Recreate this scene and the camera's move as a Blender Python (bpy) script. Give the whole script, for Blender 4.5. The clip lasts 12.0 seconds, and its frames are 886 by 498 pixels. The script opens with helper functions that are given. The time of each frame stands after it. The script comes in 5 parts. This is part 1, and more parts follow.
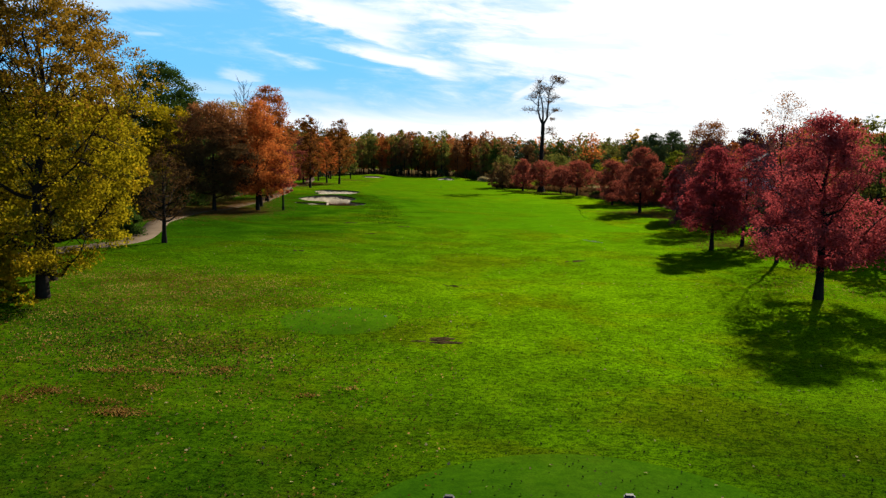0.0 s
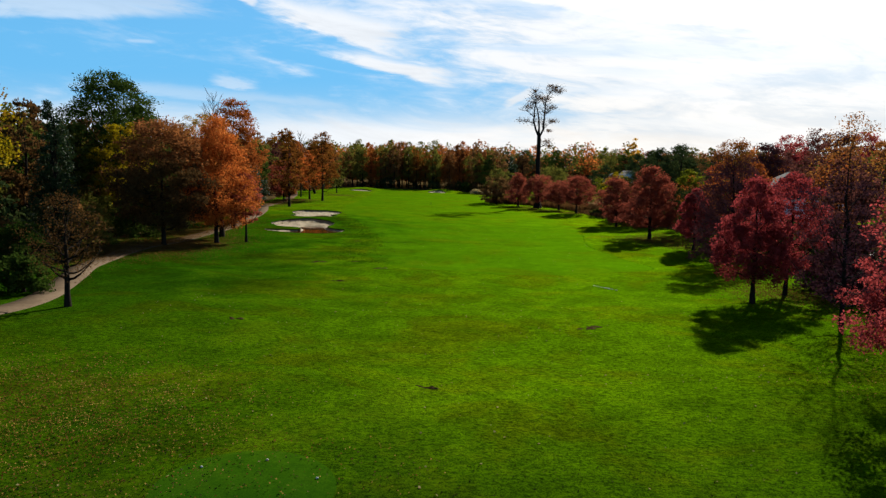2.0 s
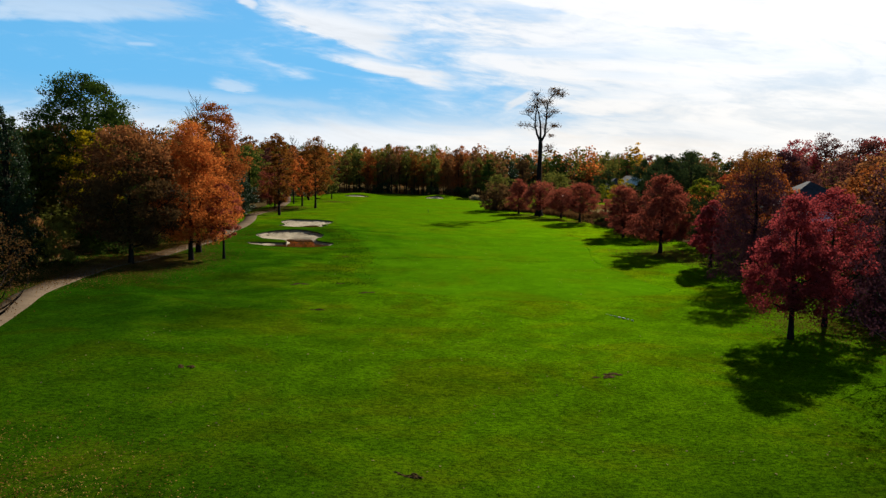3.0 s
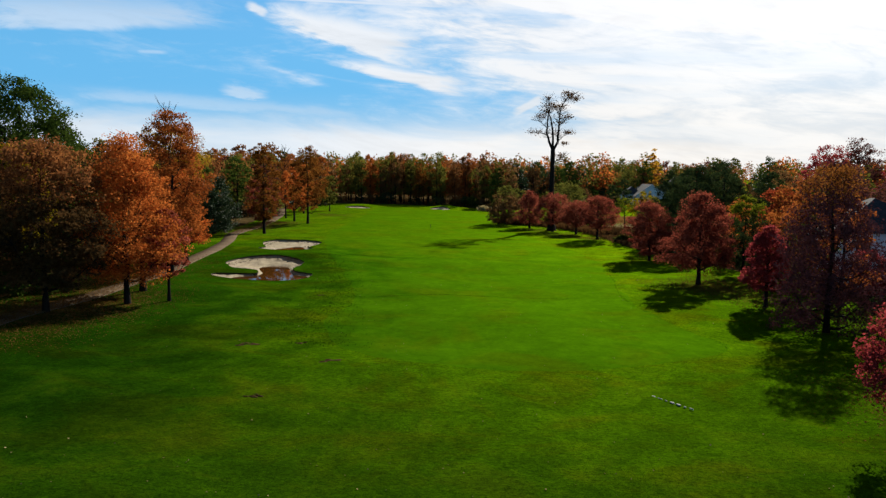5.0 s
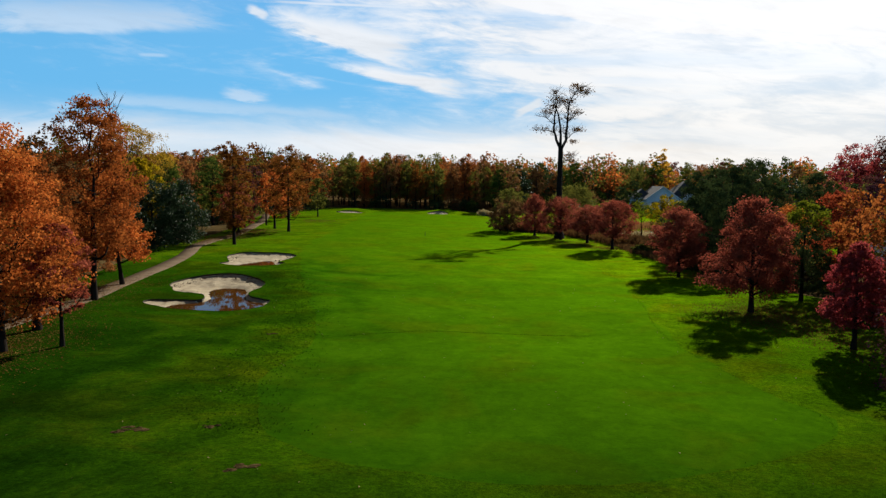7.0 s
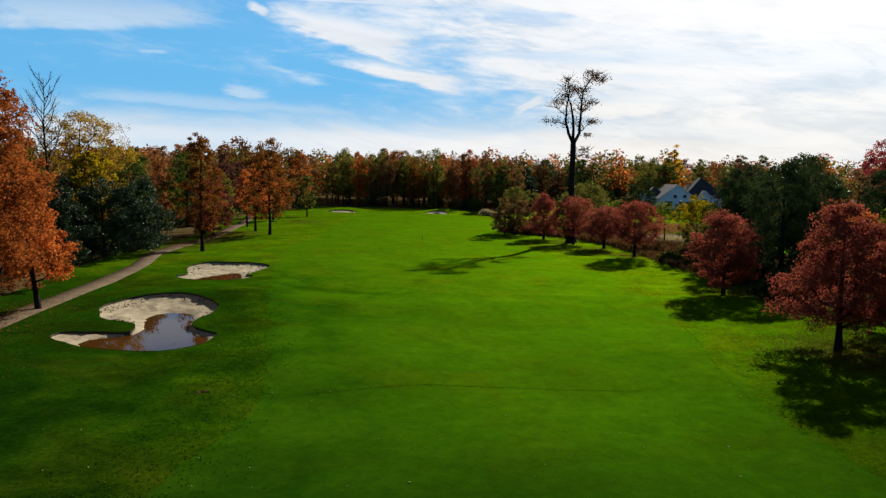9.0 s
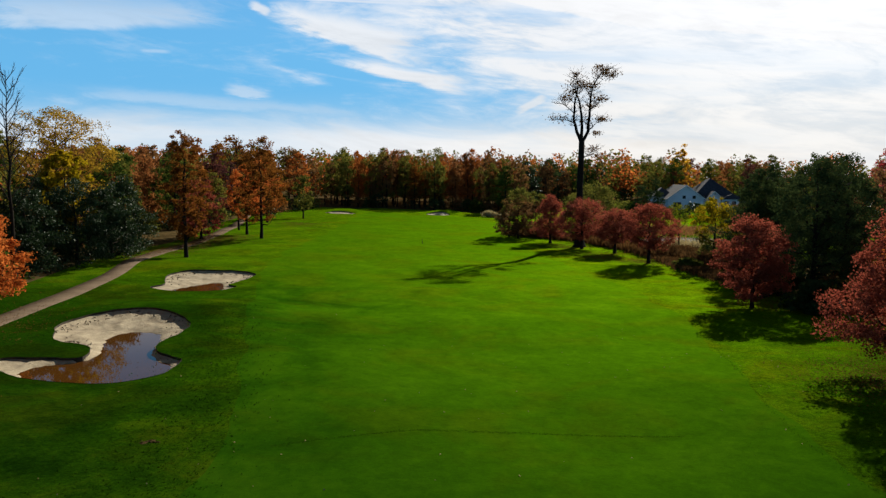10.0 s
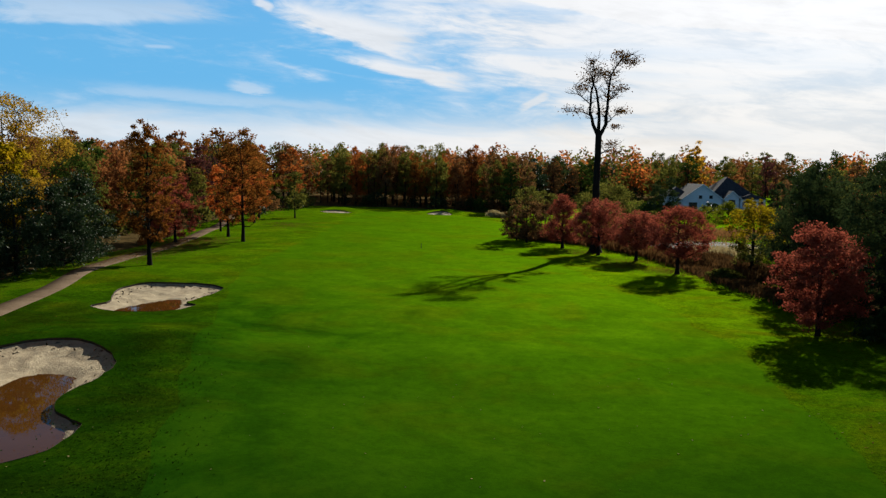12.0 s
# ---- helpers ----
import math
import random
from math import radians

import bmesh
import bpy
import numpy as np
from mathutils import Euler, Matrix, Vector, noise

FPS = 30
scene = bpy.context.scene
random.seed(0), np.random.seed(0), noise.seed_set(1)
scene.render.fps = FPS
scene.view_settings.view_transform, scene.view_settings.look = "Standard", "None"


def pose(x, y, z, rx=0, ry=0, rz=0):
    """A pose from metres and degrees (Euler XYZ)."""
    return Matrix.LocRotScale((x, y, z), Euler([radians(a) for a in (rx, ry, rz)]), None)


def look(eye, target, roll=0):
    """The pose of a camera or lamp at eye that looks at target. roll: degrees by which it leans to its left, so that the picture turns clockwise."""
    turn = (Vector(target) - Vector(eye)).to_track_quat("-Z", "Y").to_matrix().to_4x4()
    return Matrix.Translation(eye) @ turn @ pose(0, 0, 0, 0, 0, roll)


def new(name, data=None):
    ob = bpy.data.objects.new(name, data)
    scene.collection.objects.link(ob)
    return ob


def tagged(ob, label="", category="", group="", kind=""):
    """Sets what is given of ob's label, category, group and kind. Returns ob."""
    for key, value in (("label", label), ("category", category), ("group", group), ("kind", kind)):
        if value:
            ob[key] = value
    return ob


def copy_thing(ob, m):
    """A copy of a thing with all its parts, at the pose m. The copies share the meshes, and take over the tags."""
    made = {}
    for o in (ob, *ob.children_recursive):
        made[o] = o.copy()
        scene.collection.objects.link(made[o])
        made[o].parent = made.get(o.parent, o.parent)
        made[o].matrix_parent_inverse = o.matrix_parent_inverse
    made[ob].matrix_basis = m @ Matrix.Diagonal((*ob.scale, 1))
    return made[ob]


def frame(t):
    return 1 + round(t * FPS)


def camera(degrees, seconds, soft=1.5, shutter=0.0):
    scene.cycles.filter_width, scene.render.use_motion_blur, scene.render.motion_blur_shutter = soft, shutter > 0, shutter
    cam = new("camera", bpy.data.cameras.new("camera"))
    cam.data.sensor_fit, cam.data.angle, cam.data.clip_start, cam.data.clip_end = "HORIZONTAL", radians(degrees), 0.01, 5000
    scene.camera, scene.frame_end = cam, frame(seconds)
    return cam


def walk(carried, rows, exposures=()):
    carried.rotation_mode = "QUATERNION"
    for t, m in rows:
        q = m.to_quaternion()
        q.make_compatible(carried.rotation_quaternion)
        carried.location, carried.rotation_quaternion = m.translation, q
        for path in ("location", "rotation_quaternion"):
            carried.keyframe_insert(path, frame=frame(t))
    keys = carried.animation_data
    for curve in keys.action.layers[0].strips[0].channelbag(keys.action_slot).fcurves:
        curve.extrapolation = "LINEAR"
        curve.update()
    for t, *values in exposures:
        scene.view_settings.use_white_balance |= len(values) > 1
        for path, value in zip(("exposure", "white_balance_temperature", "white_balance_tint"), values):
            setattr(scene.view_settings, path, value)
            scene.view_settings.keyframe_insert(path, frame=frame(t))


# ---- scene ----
from mathutils import geometry, kdtree

# ---------------------------------------------------------------- camera
cam = camera(62.2, 12.0, soft=1.38)
PATH = [
    (0, (3.926, 0.814, 6.123), (3.794, 2.795, 5.888), 0.58),
    (0.5, (3.937, 3.231, 6.568), (3.809, 5.214, 6.338), 0.58),
    (1, (3.956, 5.796, 7.029), (3.832, 7.78, 6.803), 0.49),
    (1.5, (3.965, 8.489, 7.481), (3.846, 10.473, 7.259), 0.49),
    (2, (3.974, 11.302, 7.893), (3.858, 13.287, 7.675), 0.39),
    (2.5, (3.98, 14.269, 8.242), (3.868, 16.254, 8.028), 0.39),
    (3, (4.004, 17.337, 8.564), (3.889, 19.322, 8.354), 0.44),
    (5, (4.373, 30.003, 9.732), (4.231, 31.988, 9.536), 0.14),
    (5.5, (4.368, 33.359, 9.833), (4.226, 35.344, 9.64), 0.09),
    (6, (4.377, 36.823, 9.829), (4.233, 38.809, 9.639), 0.09),
    (6.5, (4.32, 40.321, 9.767), (4.177, 42.307, 9.576), -0.01),
    (7, (4.252, 43.756, 9.743), (4.107, 45.742, 9.553), -0.01),
    (9, (3.471, 56.452, 9.803), (3.326, 58.437, 9.605), 0.09),
    (9.5, (3.278, 59.41, 9.877), (3.131, 61.395, 9.678), 0.09),
    (10, (3.134, 62.328, 9.924), (2.984, 64.313, 9.725), 0.09),
    (10.5, (2.969, 65.121, 9.926), (2.817, 67.105, 9.725), 0.09),
    (11, (2.802, 67.729, 9.916), (2.648, 69.712, 9.714), 0.19),
    (11.5, (2.663, 70.249, 9.93), (2.508, 72.233, 9.726), 0.29),
    (12, (2.488, 72.669, 9.966), (2.332, 74.652, 9.759), 0.39),
]
EXPOSURES = [(0, 0.8), (1.5, 0.62), (3, 0.53), (5.5, 0.487), (9, 0.465), (12, 0.415)]
walk(cam, [(t, look(eye, target, roll)) for t, eye, target, roll in PATH], EXPOSURES)

# ---------------------------------------------------------------- light
SUN_AZ, SUN_EL = radians(25.4), radians(28.4)
sun_way = Vector((math.sin(SUN_AZ) * math.cos(SUN_EL), math.cos(SUN_AZ) * math.cos(SUN_EL), math.sin(SUN_EL)))
sun = new("sun", bpy.data.lights.new("sun", "SUN"))
sun.data.energy, sun.data.angle, sun.data.color = 5.0, radians(0.6), (1.0, 0.93, 0.8)
sun.matrix_world = look(sun_way * 200, (0, 0, 0))


class Nodes:
    """Short hand for node trees."""

    def __init__(self, tree):
        self.tree = tree
        tree.nodes.clear()

    def add(self, kind, operation="", data_type="", blend_type=""):
        node = self.tree.nodes.new(kind)
        if operation:
            node.operation = operation
        if data_type:
            node.data_type = data_type
        if blend_type:
            node.blend_type = blend_type
        return node

    def put(self, value, socket):
        if isinstance(value, bpy.types.NodeSocket):
            self.tree.links.new(value, socket)
        else:
            socket.default_value = value

    def math(self, op, a, b=0.0, clamp=False):
        n = self.add("ShaderNodeMath", operation=op)
        n.use_clamp = clamp
        self.put(a, n.inputs[0])
        self.put(b, n.inputs[1])
        return n.outputs[0]

    def step(self, value, lo, hi, out_lo=0.0, out_hi=1.0):
        n = self.add("ShaderNodeMapRange")
        n.interpolation_type = "SMOOTHSTEP"
        for socket, v in zip(n.inputs, (value, lo, hi, out_lo, out_hi)):
            self.put(v, socket)
        return n.outputs[0]

    def noise(self, vector, scale, detail=3.0, rough=0.55, distortion=0.0):
        n = self.add("ShaderNodeTexNoise")
        self.put(vector, n.inputs["Vector"])
        for key, v in (("Scale", scale), ("Detail", detail), ("Roughness", rough), ("Distortion", distortion)):
            self.put(v, n.inputs[key])
        return n.outputs[0]

    def mix(self, factor, a, b, blend="MIX"):
        n = self.add("ShaderNodeMix", data_type="RGBA", blend_type=blend)
        self.put(factor, n.inputs[0])
        self.put((*a, 1) if isinstance(a, tuple) else a, n.inputs[6])
        self.put((*b, 1) if isinstance(b, tuple) else b, n.inputs[7])
        return n.outputs[2]

    def ramp(self, value, stops):
        n = self.add("ShaderNodeValToRGB")
        while len(n.color_ramp.elements) < len(stops):
            n.color_ramp.elements.new(0.5)
        for e, (at, colour) in zip(n.color_ramp.elements, stops):
            e.position, e.color = at, (*colour, 1)
        self.put(value, n.inputs[0])
        return n.outputs[0]

    def vector(self, x, y, z):
        n = self.add("ShaderNodeCombineXYZ")
        for socket, v in zip(n.inputs, (x, y, z)):
            self.put(v, socket)
        return n.outputs[0]

    def scaled(self, vector, s):
        n = self.add("ShaderNodeVectorMath", operation="MULTIPLY")
        self.put(vector, n.inputs[0])
        n.inputs[1].default_value = s
        return n.outputs[0]

    def bump(self, height, strength, distance):
        n = self.add("ShaderNodeBump")
        for key, v in (("Height", height), ("Strength", strength), ("Distance", distance)):
            self.put(v, n.inputs[key])
        return n.outputs[0]


world = bpy.data.worlds.new("sky")
scene.world = world
world.use_nodes = True
w = Nodes(world.node_tree)
sky = w.add("ShaderNodeTexSky")
sky.sky_type, sky.sun_disc, sky.sun_elevation, sky.sun_rotation = "NISHITA", False, SUN_EL, SUN_AZ
sky.air_density, sky.dust_density, sky.ozone_density = 1.0, 0.3, 2.0
blue = w.add("ShaderNodeHueSaturation")
w.put(sky.outputs[0], blue.inputs["Color"])
blue.inputs["Hue"].default_value = 0.503
way = w.add("ShaderNodeTexCoord").outputs["Generated"]
split = w.add("ShaderNodeSeparateXYZ")
w.put(way, split.inputs[0])
dx, dy, dz = split.outputs
rich = w.math("MULTIPLY", w.step(dz, 0.02, 0.1, 1.0, 1.45), w.step(dz, 0.25, 0.6, 1.0, 0.55))
w.put(rich, blue.inputs["Saturation"])
w.put(w.step(dz, 0.27, 0.6, 1.22, 0.28), blue.inputs["Value"])
# coordinates on a sheet of cloud high above, and on a plane straight ahead
up = w.math("ADD", w.math("ABSOLUTE", dz), 0.12)
sheet = w.vector(w.math("DIVIDE", dx, up), w.math("DIVIDE", dy, up), 0.0)
ahead = w.math("MAXIMUM", dy, 0.05)
u0, v0 = w.math("DIVIDE", dx, ahead), w.math("DIVIDE", dz, ahead)
u, v = w.math("SUBTRACT", u0, w.math("MULTIPLY", v0, 0.035)), w.math("ADD", v0, w.math("MULTIPLY", u0, 0.035))
wisp = w.noise(w.scaled(w.vector(w.math("ADD", u, w.math("MULTIPLY", v, 1.2)), v, 0.3), (5.0, 22.0, 1.0)), 1.0, 7.0, 0.62, 0.9)
fine = w.noise(w.scaled(w.vector(w.math("ADD", u, w.math("MULTIPLY", v, 2.0)), v, 1.7), (16.0, 60.0, 1.0)), 1.0, 6.0, 0.65, 0.5)
grain = w.math("ADD", w.math("MULTIPLY", wisp, 0.65), w.math("MULTIPLY", fine, 0.35))


def bank(u0, v0, u1, v1, below, above, soft_below, soft_above, weight, fray=0.05):
    """A bank of cloud along a line: how far it reaches below and above it at either end, and how soft those edges are."""
    length = math.hypot(u1 - u0, v1 - v0)
    c, s = (u1 - u0) / length, (v1 - v0) / length
    a, b = w.math("SUBTRACT", u, u0), w.math("SUBTRACT", v, v0)
    along = w.math("DIVIDE", w.math("ADD", w.math("MULTIPLY", a, c), w.math("MULTIPLY", b, s)), length)
    along = w.math("ADD", along, w.math("MULTIPLY", w.math("SUBTRACT", fine, 0.5), 0.6))
    across = w.math("SUBTRACT", w.math("MULTIPLY", b, c), w.math("MULTIPLY", a, s))
    across = w.math("ADD", across, w.math("MULTIPLY", w.math("SUBTRACT", grain, 0.5), fray))
    top, foot = w.step(along, 0.0, 1.0, above[0], above[1]), w.step(along, 0.0, 1.0, below[0], below[1])
    over, under = w.math("SUBTRACT", across, top), w.math("ADD", across, foot)
    body = w.math("MULTIPLY", w.step(over, soft_above, 0.0), w.step(under, -soft_below, soft_below * 0.4))
    ends = w.math("MULTIPLY", w.step(along, -0.05, 0.3), w.step(along, 1.08, 0.72))
    return w.math("MULTIPLY", w.math("MULTIPLY", body, ends), weight)


banks = [
    bank(-0.33, 0.212, -0.096, 0.148, (0.008, 0.016), (0.006, 0.022), 0.008, 0.03, 0.9), bank(-0.222, 0.144, -0.03, 0.104, (0.004, 0.005), (0.006, 0.011), 0.006, 0.014, 0.93),
    bank(-0.35, 0.219, -0.316, 0.204, (0.003, 0.003), (0.004, 0.005), 0.004, 0.006, 0.75, 0.02), bank(-0.385, 0.098, -0.315, 0.093, (0.001, 0.001), (0.007, 0.004), 0.005, 0.016, 0.42, 0.07),
    bank(-0.62, 0.093, -0.16, 0.07, (0.002, 0.001), (0.003, 0.002), 0.006, 0.014, 0.27, 0.04), bank(-0.78, 0.192, -0.37, 0.19, (0.008, 0.002), (0.01, 0.003), 0.008, 0.05, 0.46, 0.04),
    bank(-0.37, 0.229, -0.02, 0.2205, (0.0008, 0.0012), (0.0008, 0.0014), 0.002, 0.003, 0.7, 0.003), bank(-0.17, 0.186, 0.02, 0.225, (0.001, 0.003), (0.001, 0.003), 0.004, 0.008, 0.6, 0.01),
    bank(-0.505, 0.154, -0.455, 0.153, (0.001, 0.001), (0.001, 0.001), 0.003, 0.004, 0.3, 0.01), bank(0.012, 0.079, 0.066, 0.108, (0.003, 0.004), (0.003, 0.004), 0.004, 0.008, 0.8, 0.02),
]
cover = banks[0]
for other in banks[1:]:
    cover = w.math("MAXIMUM", cover, other)
# the solid bank high towards the sun, with a clear lower edge
rim_v = w.math("MAXIMUM", w.math("SUBTRACT", 0.2265, w.math("MULTIPLY", u, 0.2)), w.math("SUBTRACT", 0.202, w.math("MULTIPLY", u, 0.05)))
over = w.math("ADD", w.math("SUBTRACT", v, rim_v), w.math("MULTIPLY", w.math("SUBTRACT", grain, 0.5), 0.045))
high = w.math("MULTIPLY", w.math("MULTIPLY", w.step(over, -0.006, 0.008), w.step(u, -0.09, -0.03)), w.step(v, 0.6, 0.35, 0.2, 1.0))
# the broad veil round the sun, thinning away from it, with slits of blue, and the pale band low over the horizon
edge = w.math("ADD", u, w.math("MULTIPLY", w.math("SUBTRACT", w.math("MINIMUM", v, 0.24), 0.12), 1.2))
haze = w.math("ADD", edge, w.math("MULTIPLY", w.math("SUBTRACT", grain, 0.5), 1.1))
slits = w.noise(w.scaled(w.vector(w.math("SUBTRACT", u, w.math("MULTIPLY", v, 0.6)), v, 4.1), (3.2, 34.0, 1.0)), 1.0, 5.0, 0.55, 0.4)
thick = w.math("MULTIPLY", w.step(slits, 0.34, 0.58, w.step(u, 0.0, 0.3, 0.62, 0.86), 1.0), w.step(grain, 0.36, 0.56, 0.8, 1.0))
veil = w.math("MULTIPLY", w.math("MULTIPLY", w.step(haze, -0.26, 0.14), thick), w.step(v, 0.55, 0.3, 0.2, 0.97))
low = w.step(w.math("ADD", v, w.math("MULTIPLY", w.math("SUBTRACT", wisp, 0.5), 0.07)), 0.085, 0.04, 0.0, w.step(u, -0.5, 0.1, 0.66, 1.0))
low = w.math("MULTIPLY", low, w.step(slits, 0.34, 0.6, 0.75, 1.05))
thin = w.math("MULTIPLY", w.step(grain, 0.5, 0.75), w.step(v, 0.5, 0.2, 0.0, 0.3))
front = w.math("MAXIMUM", w.math("MAXIMUM", w.math("MAXIMUM", cover, high), thin), w.math("MAXIMUM", veil, low))
drift = w.noise(w.scaled(sheet, (0.5, 1.1, 1.0)), 1.0, 6.0, 0.6, 0.6)
around = w.math("MULTIPLY", w.step(w.math("ADD", drift, w.math("MULTIPLY", dx, 0.1)), 0.55, 0.85), w.step(dz, 0.6, 0.2, 0.05, 0.6))
cover = w.add("ShaderNodeMix", data_type="FLOAT")
w.put(w.step(dy, 0.15, 0.5), cover.inputs[0])
w.put(around, cover.inputs[2])
w.put(front, cover.inputs[3])
# clouds shine brightest round the sun
toward = w.add("ShaderNodeVectorMath", operation="DOT_PRODUCT")
w.put(way, toward.inputs[0])
toward.inputs[1].default_value = sun_way
glow = w.step(toward.outputs["Value"], 0.86, 0.98, 9.5, 11.0)
shade = w.math("MULTIPLY", glow, w.step(grain, 0.36, 0.58, 0.92, 1.04))
warm = w.math("MULTIPLY", w.step(dz, 0.22, 0.04), w.step(u, -0.25, 0.2))
cloud = w.vector(w.math("MULTIPLY", shade, w.step(warm, 0.0, 1.0, 1.0, 1.03)), shade, w.math("MULTIPLY", shade, w.step(warm, 0.0, 1.0, 1.01, 0.96)))
colour = w.mix(w.step(dz, 0.4, 0.1, 0.0, 0.9), blue.outputs[0], (1.35, 5.0, 9.0))
colour = w.mix(w.step(dz, 0.12, 0.01, 0.0, 0.85), colour, w.mix(w.step(u, -0.3, 0.25), (4.9, 6.9, 8.5), (6.4, 7.4, 8.4)))
colour = w.mix(w.math("MULTIPLY", cover.outputs[0], 0.96), colour, cloud)
ground_side = w.step(dz, -0.05, 0.0)
colour = w.mix(ground_side, (0.6, 0.9, 0.4), colour)
out = w.add("ShaderNodeBackground")
w.put(colour, out.inputs[0])
out.inputs[1].default_value = 0.069
w.put(out.outputs[0], w.add("ShaderNodeOutputWorld").inputs[0])

# ---------------------------------------------------------------- materials


def material(name):
    m = bpy.data.materials.new(name)
    m.use_nodes = True
    n = Nodes(m.node_tree)
    return m, n


def finish(n, colour, rough=0.7, normal=None, metal=0.0, spec=0.3, sheen=0.0, sheen_tint=(1, 1, 1)):
    b = n.add("ShaderNodeBsdfPrincipled")
    n.put(colour if isinstance(colour, bpy.types.NodeSocket) else (*colour, 1), b.inputs["Base Color"])
    n.put(rough, b.inputs["Roughness"])
    n.put(metal, b.inputs["Metallic"])
    n.put(spec, b.inputs["Specular IOR Level"])
    if sheen:
        n.put(sheen, b.inputs["Sheen Weight"])
        n.put((*sheen_tint, 1), b.inputs["Sheen Tint"])
    if normal:
        n.put(normal, b.inputs["Normal"])
    n.put(b.outputs[0], n.add("ShaderNodeOutputMaterial").inputs[0])
    return b


def place(n):
    return n.add("ShaderNodeNewGeometry").outputs["Position"]


def grass(name, dark, mid, light, dry, dryness, clump, relief, zone_tone=None, sheen=0.5, mottle=0.07, glow=0.06, warm=0.5, fleck=0.3):
    """Turf: blades and clumps, patches of tone, and dry spots; a second, darker tone between y 34 and 132, strongest on
    the left.
    """
    m, n = material(name)
    p = place(n)
    blade = n.noise(p, 14.0, 3.0, 0.7)
    tuft = n.noise(p, clump, 5.0, 0.66, 0.4)
    patch = n.noise(p, 0.22, 6.0, 0.62, 0.5)
    grit = n.noise(p, 5.0, 4.0, 0.75)
    broad = n.noise(p, 0.035, 3.0, 0.5)
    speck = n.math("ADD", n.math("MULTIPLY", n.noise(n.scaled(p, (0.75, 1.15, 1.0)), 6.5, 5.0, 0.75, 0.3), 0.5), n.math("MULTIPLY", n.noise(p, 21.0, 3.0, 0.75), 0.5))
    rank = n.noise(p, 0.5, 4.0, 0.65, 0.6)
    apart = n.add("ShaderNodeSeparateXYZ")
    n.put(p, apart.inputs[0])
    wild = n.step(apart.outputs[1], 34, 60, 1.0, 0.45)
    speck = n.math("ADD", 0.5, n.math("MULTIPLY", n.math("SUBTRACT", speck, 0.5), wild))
    # shade between the blades, put into the colour as random dark flecks
    gap_shade = n.math("MULTIPLY", n.step(speck, 0.5, 0.42, 0.0, fleck), n.step(rank, 0.4, 0.62, 0.25, 1.0))
    # sunlit blade tips, painted as random brighter flecks in sheen and shine
    lit_tips = n.math("MULTIPLY", n.step(speck, 0.42, 0.58, 1.0 - 0.88 * fleck, 1.0 + 0.78 * fleck), n.step(rank, 0.36, 0.64, 1.04 + 0.15 * fleck, 0.96 - 0.2 * fleck))
    tone = n.math("ADD", n.math("ADD", n.math("MULTIPLY", grit, 0.1 + 0.1 * relief), n.math("MULTIPLY", tuft, 0.42 - 0.1 * relief)), n.math("ADD", n.math("MULTIPLY", blade, 0.16), n.math("MULTIPLY", patch, 0.32)))
    colour = n.ramp(tone, [(0.5 - mottle, dark), (0.5, mid), (0.5 + mottle, light)])
    worn = n.step(n.math("ADD", patch, n.math("MULTIPLY", tuft, 0.3)), 0.64, 0.82, 0.0, dryness)
    colour = n.mix(worn, colour, dry)
    colour = n.mix(n.step(broad, 0.35, 0.65, 0.0, 0.35), colour, light)
    colour = n.mix(gap_shade, colour, tuple(0.35 * c for c in dark))
    glint = n.math("MULTIPLY", n.math("MULTIPLY", n.step(tone, 0.5 - 1.6 * mottle, 0.5 + 1.6 * mottle, 0.8, 1.2), sheen), lit_tips)
    # darker, less shiny zone between y 34 and 132, strongest at low x
    if zone_tone:
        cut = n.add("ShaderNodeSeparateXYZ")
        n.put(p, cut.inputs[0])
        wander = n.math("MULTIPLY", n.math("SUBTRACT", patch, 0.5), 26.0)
        dark_zone = n.math("MULTIPLY", n.step(n.math("ADD", cut.outputs[1], wander), 34, 58), n.math("MULTIPLY", n.step(n.math("ADD", cut.outputs[1], wander), 132, 108), n.step(n.math("ADD", cut.outputs[0], wander), -2, -19, 0.26, 1.0)))
        colour = n.mix(n.math("MULTIPLY", dark_zone, 0.9), colour, n.mix(n.step(tone, 0.4, 0.6), tuple(0.6 * c for c in zone_tone), tuple(1.4 * c for c in zone_tone)))
        glint = n.math("MULTIPLY", n.math("SUBTRACT", 1.0, n.math("MULTIPLY", dark_zone, 0.7)), glint)
    height = n.math("ADD", n.math("MULTIPLY", tuft, 0.45), n.math("ADD", n.math("MULTIPLY", grit, 0.35), n.math("MULTIPLY", blade, 0.2)))
    # normal tilted towards the sun, so that the turf takes more sunlight
    leaning = n.add("ShaderNodeVectorMath", operation="ADD")
    n.put(n.bump(height, relief, 0.2), leaning.inputs[0])
    leaning.inputs[1].default_value = (0.38, 0.7, 0.0)
    upright = n.add("ShaderNodeVectorMath", operation="NORMALIZE")
    n.put(leaning.outputs[0], upright.inputs[0])
    turf = finish(n, colour, 1.0, upright.outputs[0], spec=0.0, sheen=glint, sheen_tint=(0.45, 0.95, 0.0))
    turf.inputs["Sheen Roughness"].default_value = 0.3
    # added glossy lobe standing in for sunlight scattered by blades, strongest at grazing view
    scatter_lobe = n.add("ShaderNodeBsdfGlossy")
    facing = n.add("ShaderNodeLayerWeight").outputs["Facing"]
    shine = n.math("MULTIPLY", n.math("MULTIPLY", n.step(facing, 0.4, 0.93), n.math("MULTIPLY", lit_tips, glow)), n.step(tone, 0.5 - 1.6 * mottle, 0.5 + 1.6 * mottle, 0.8, 1.2))
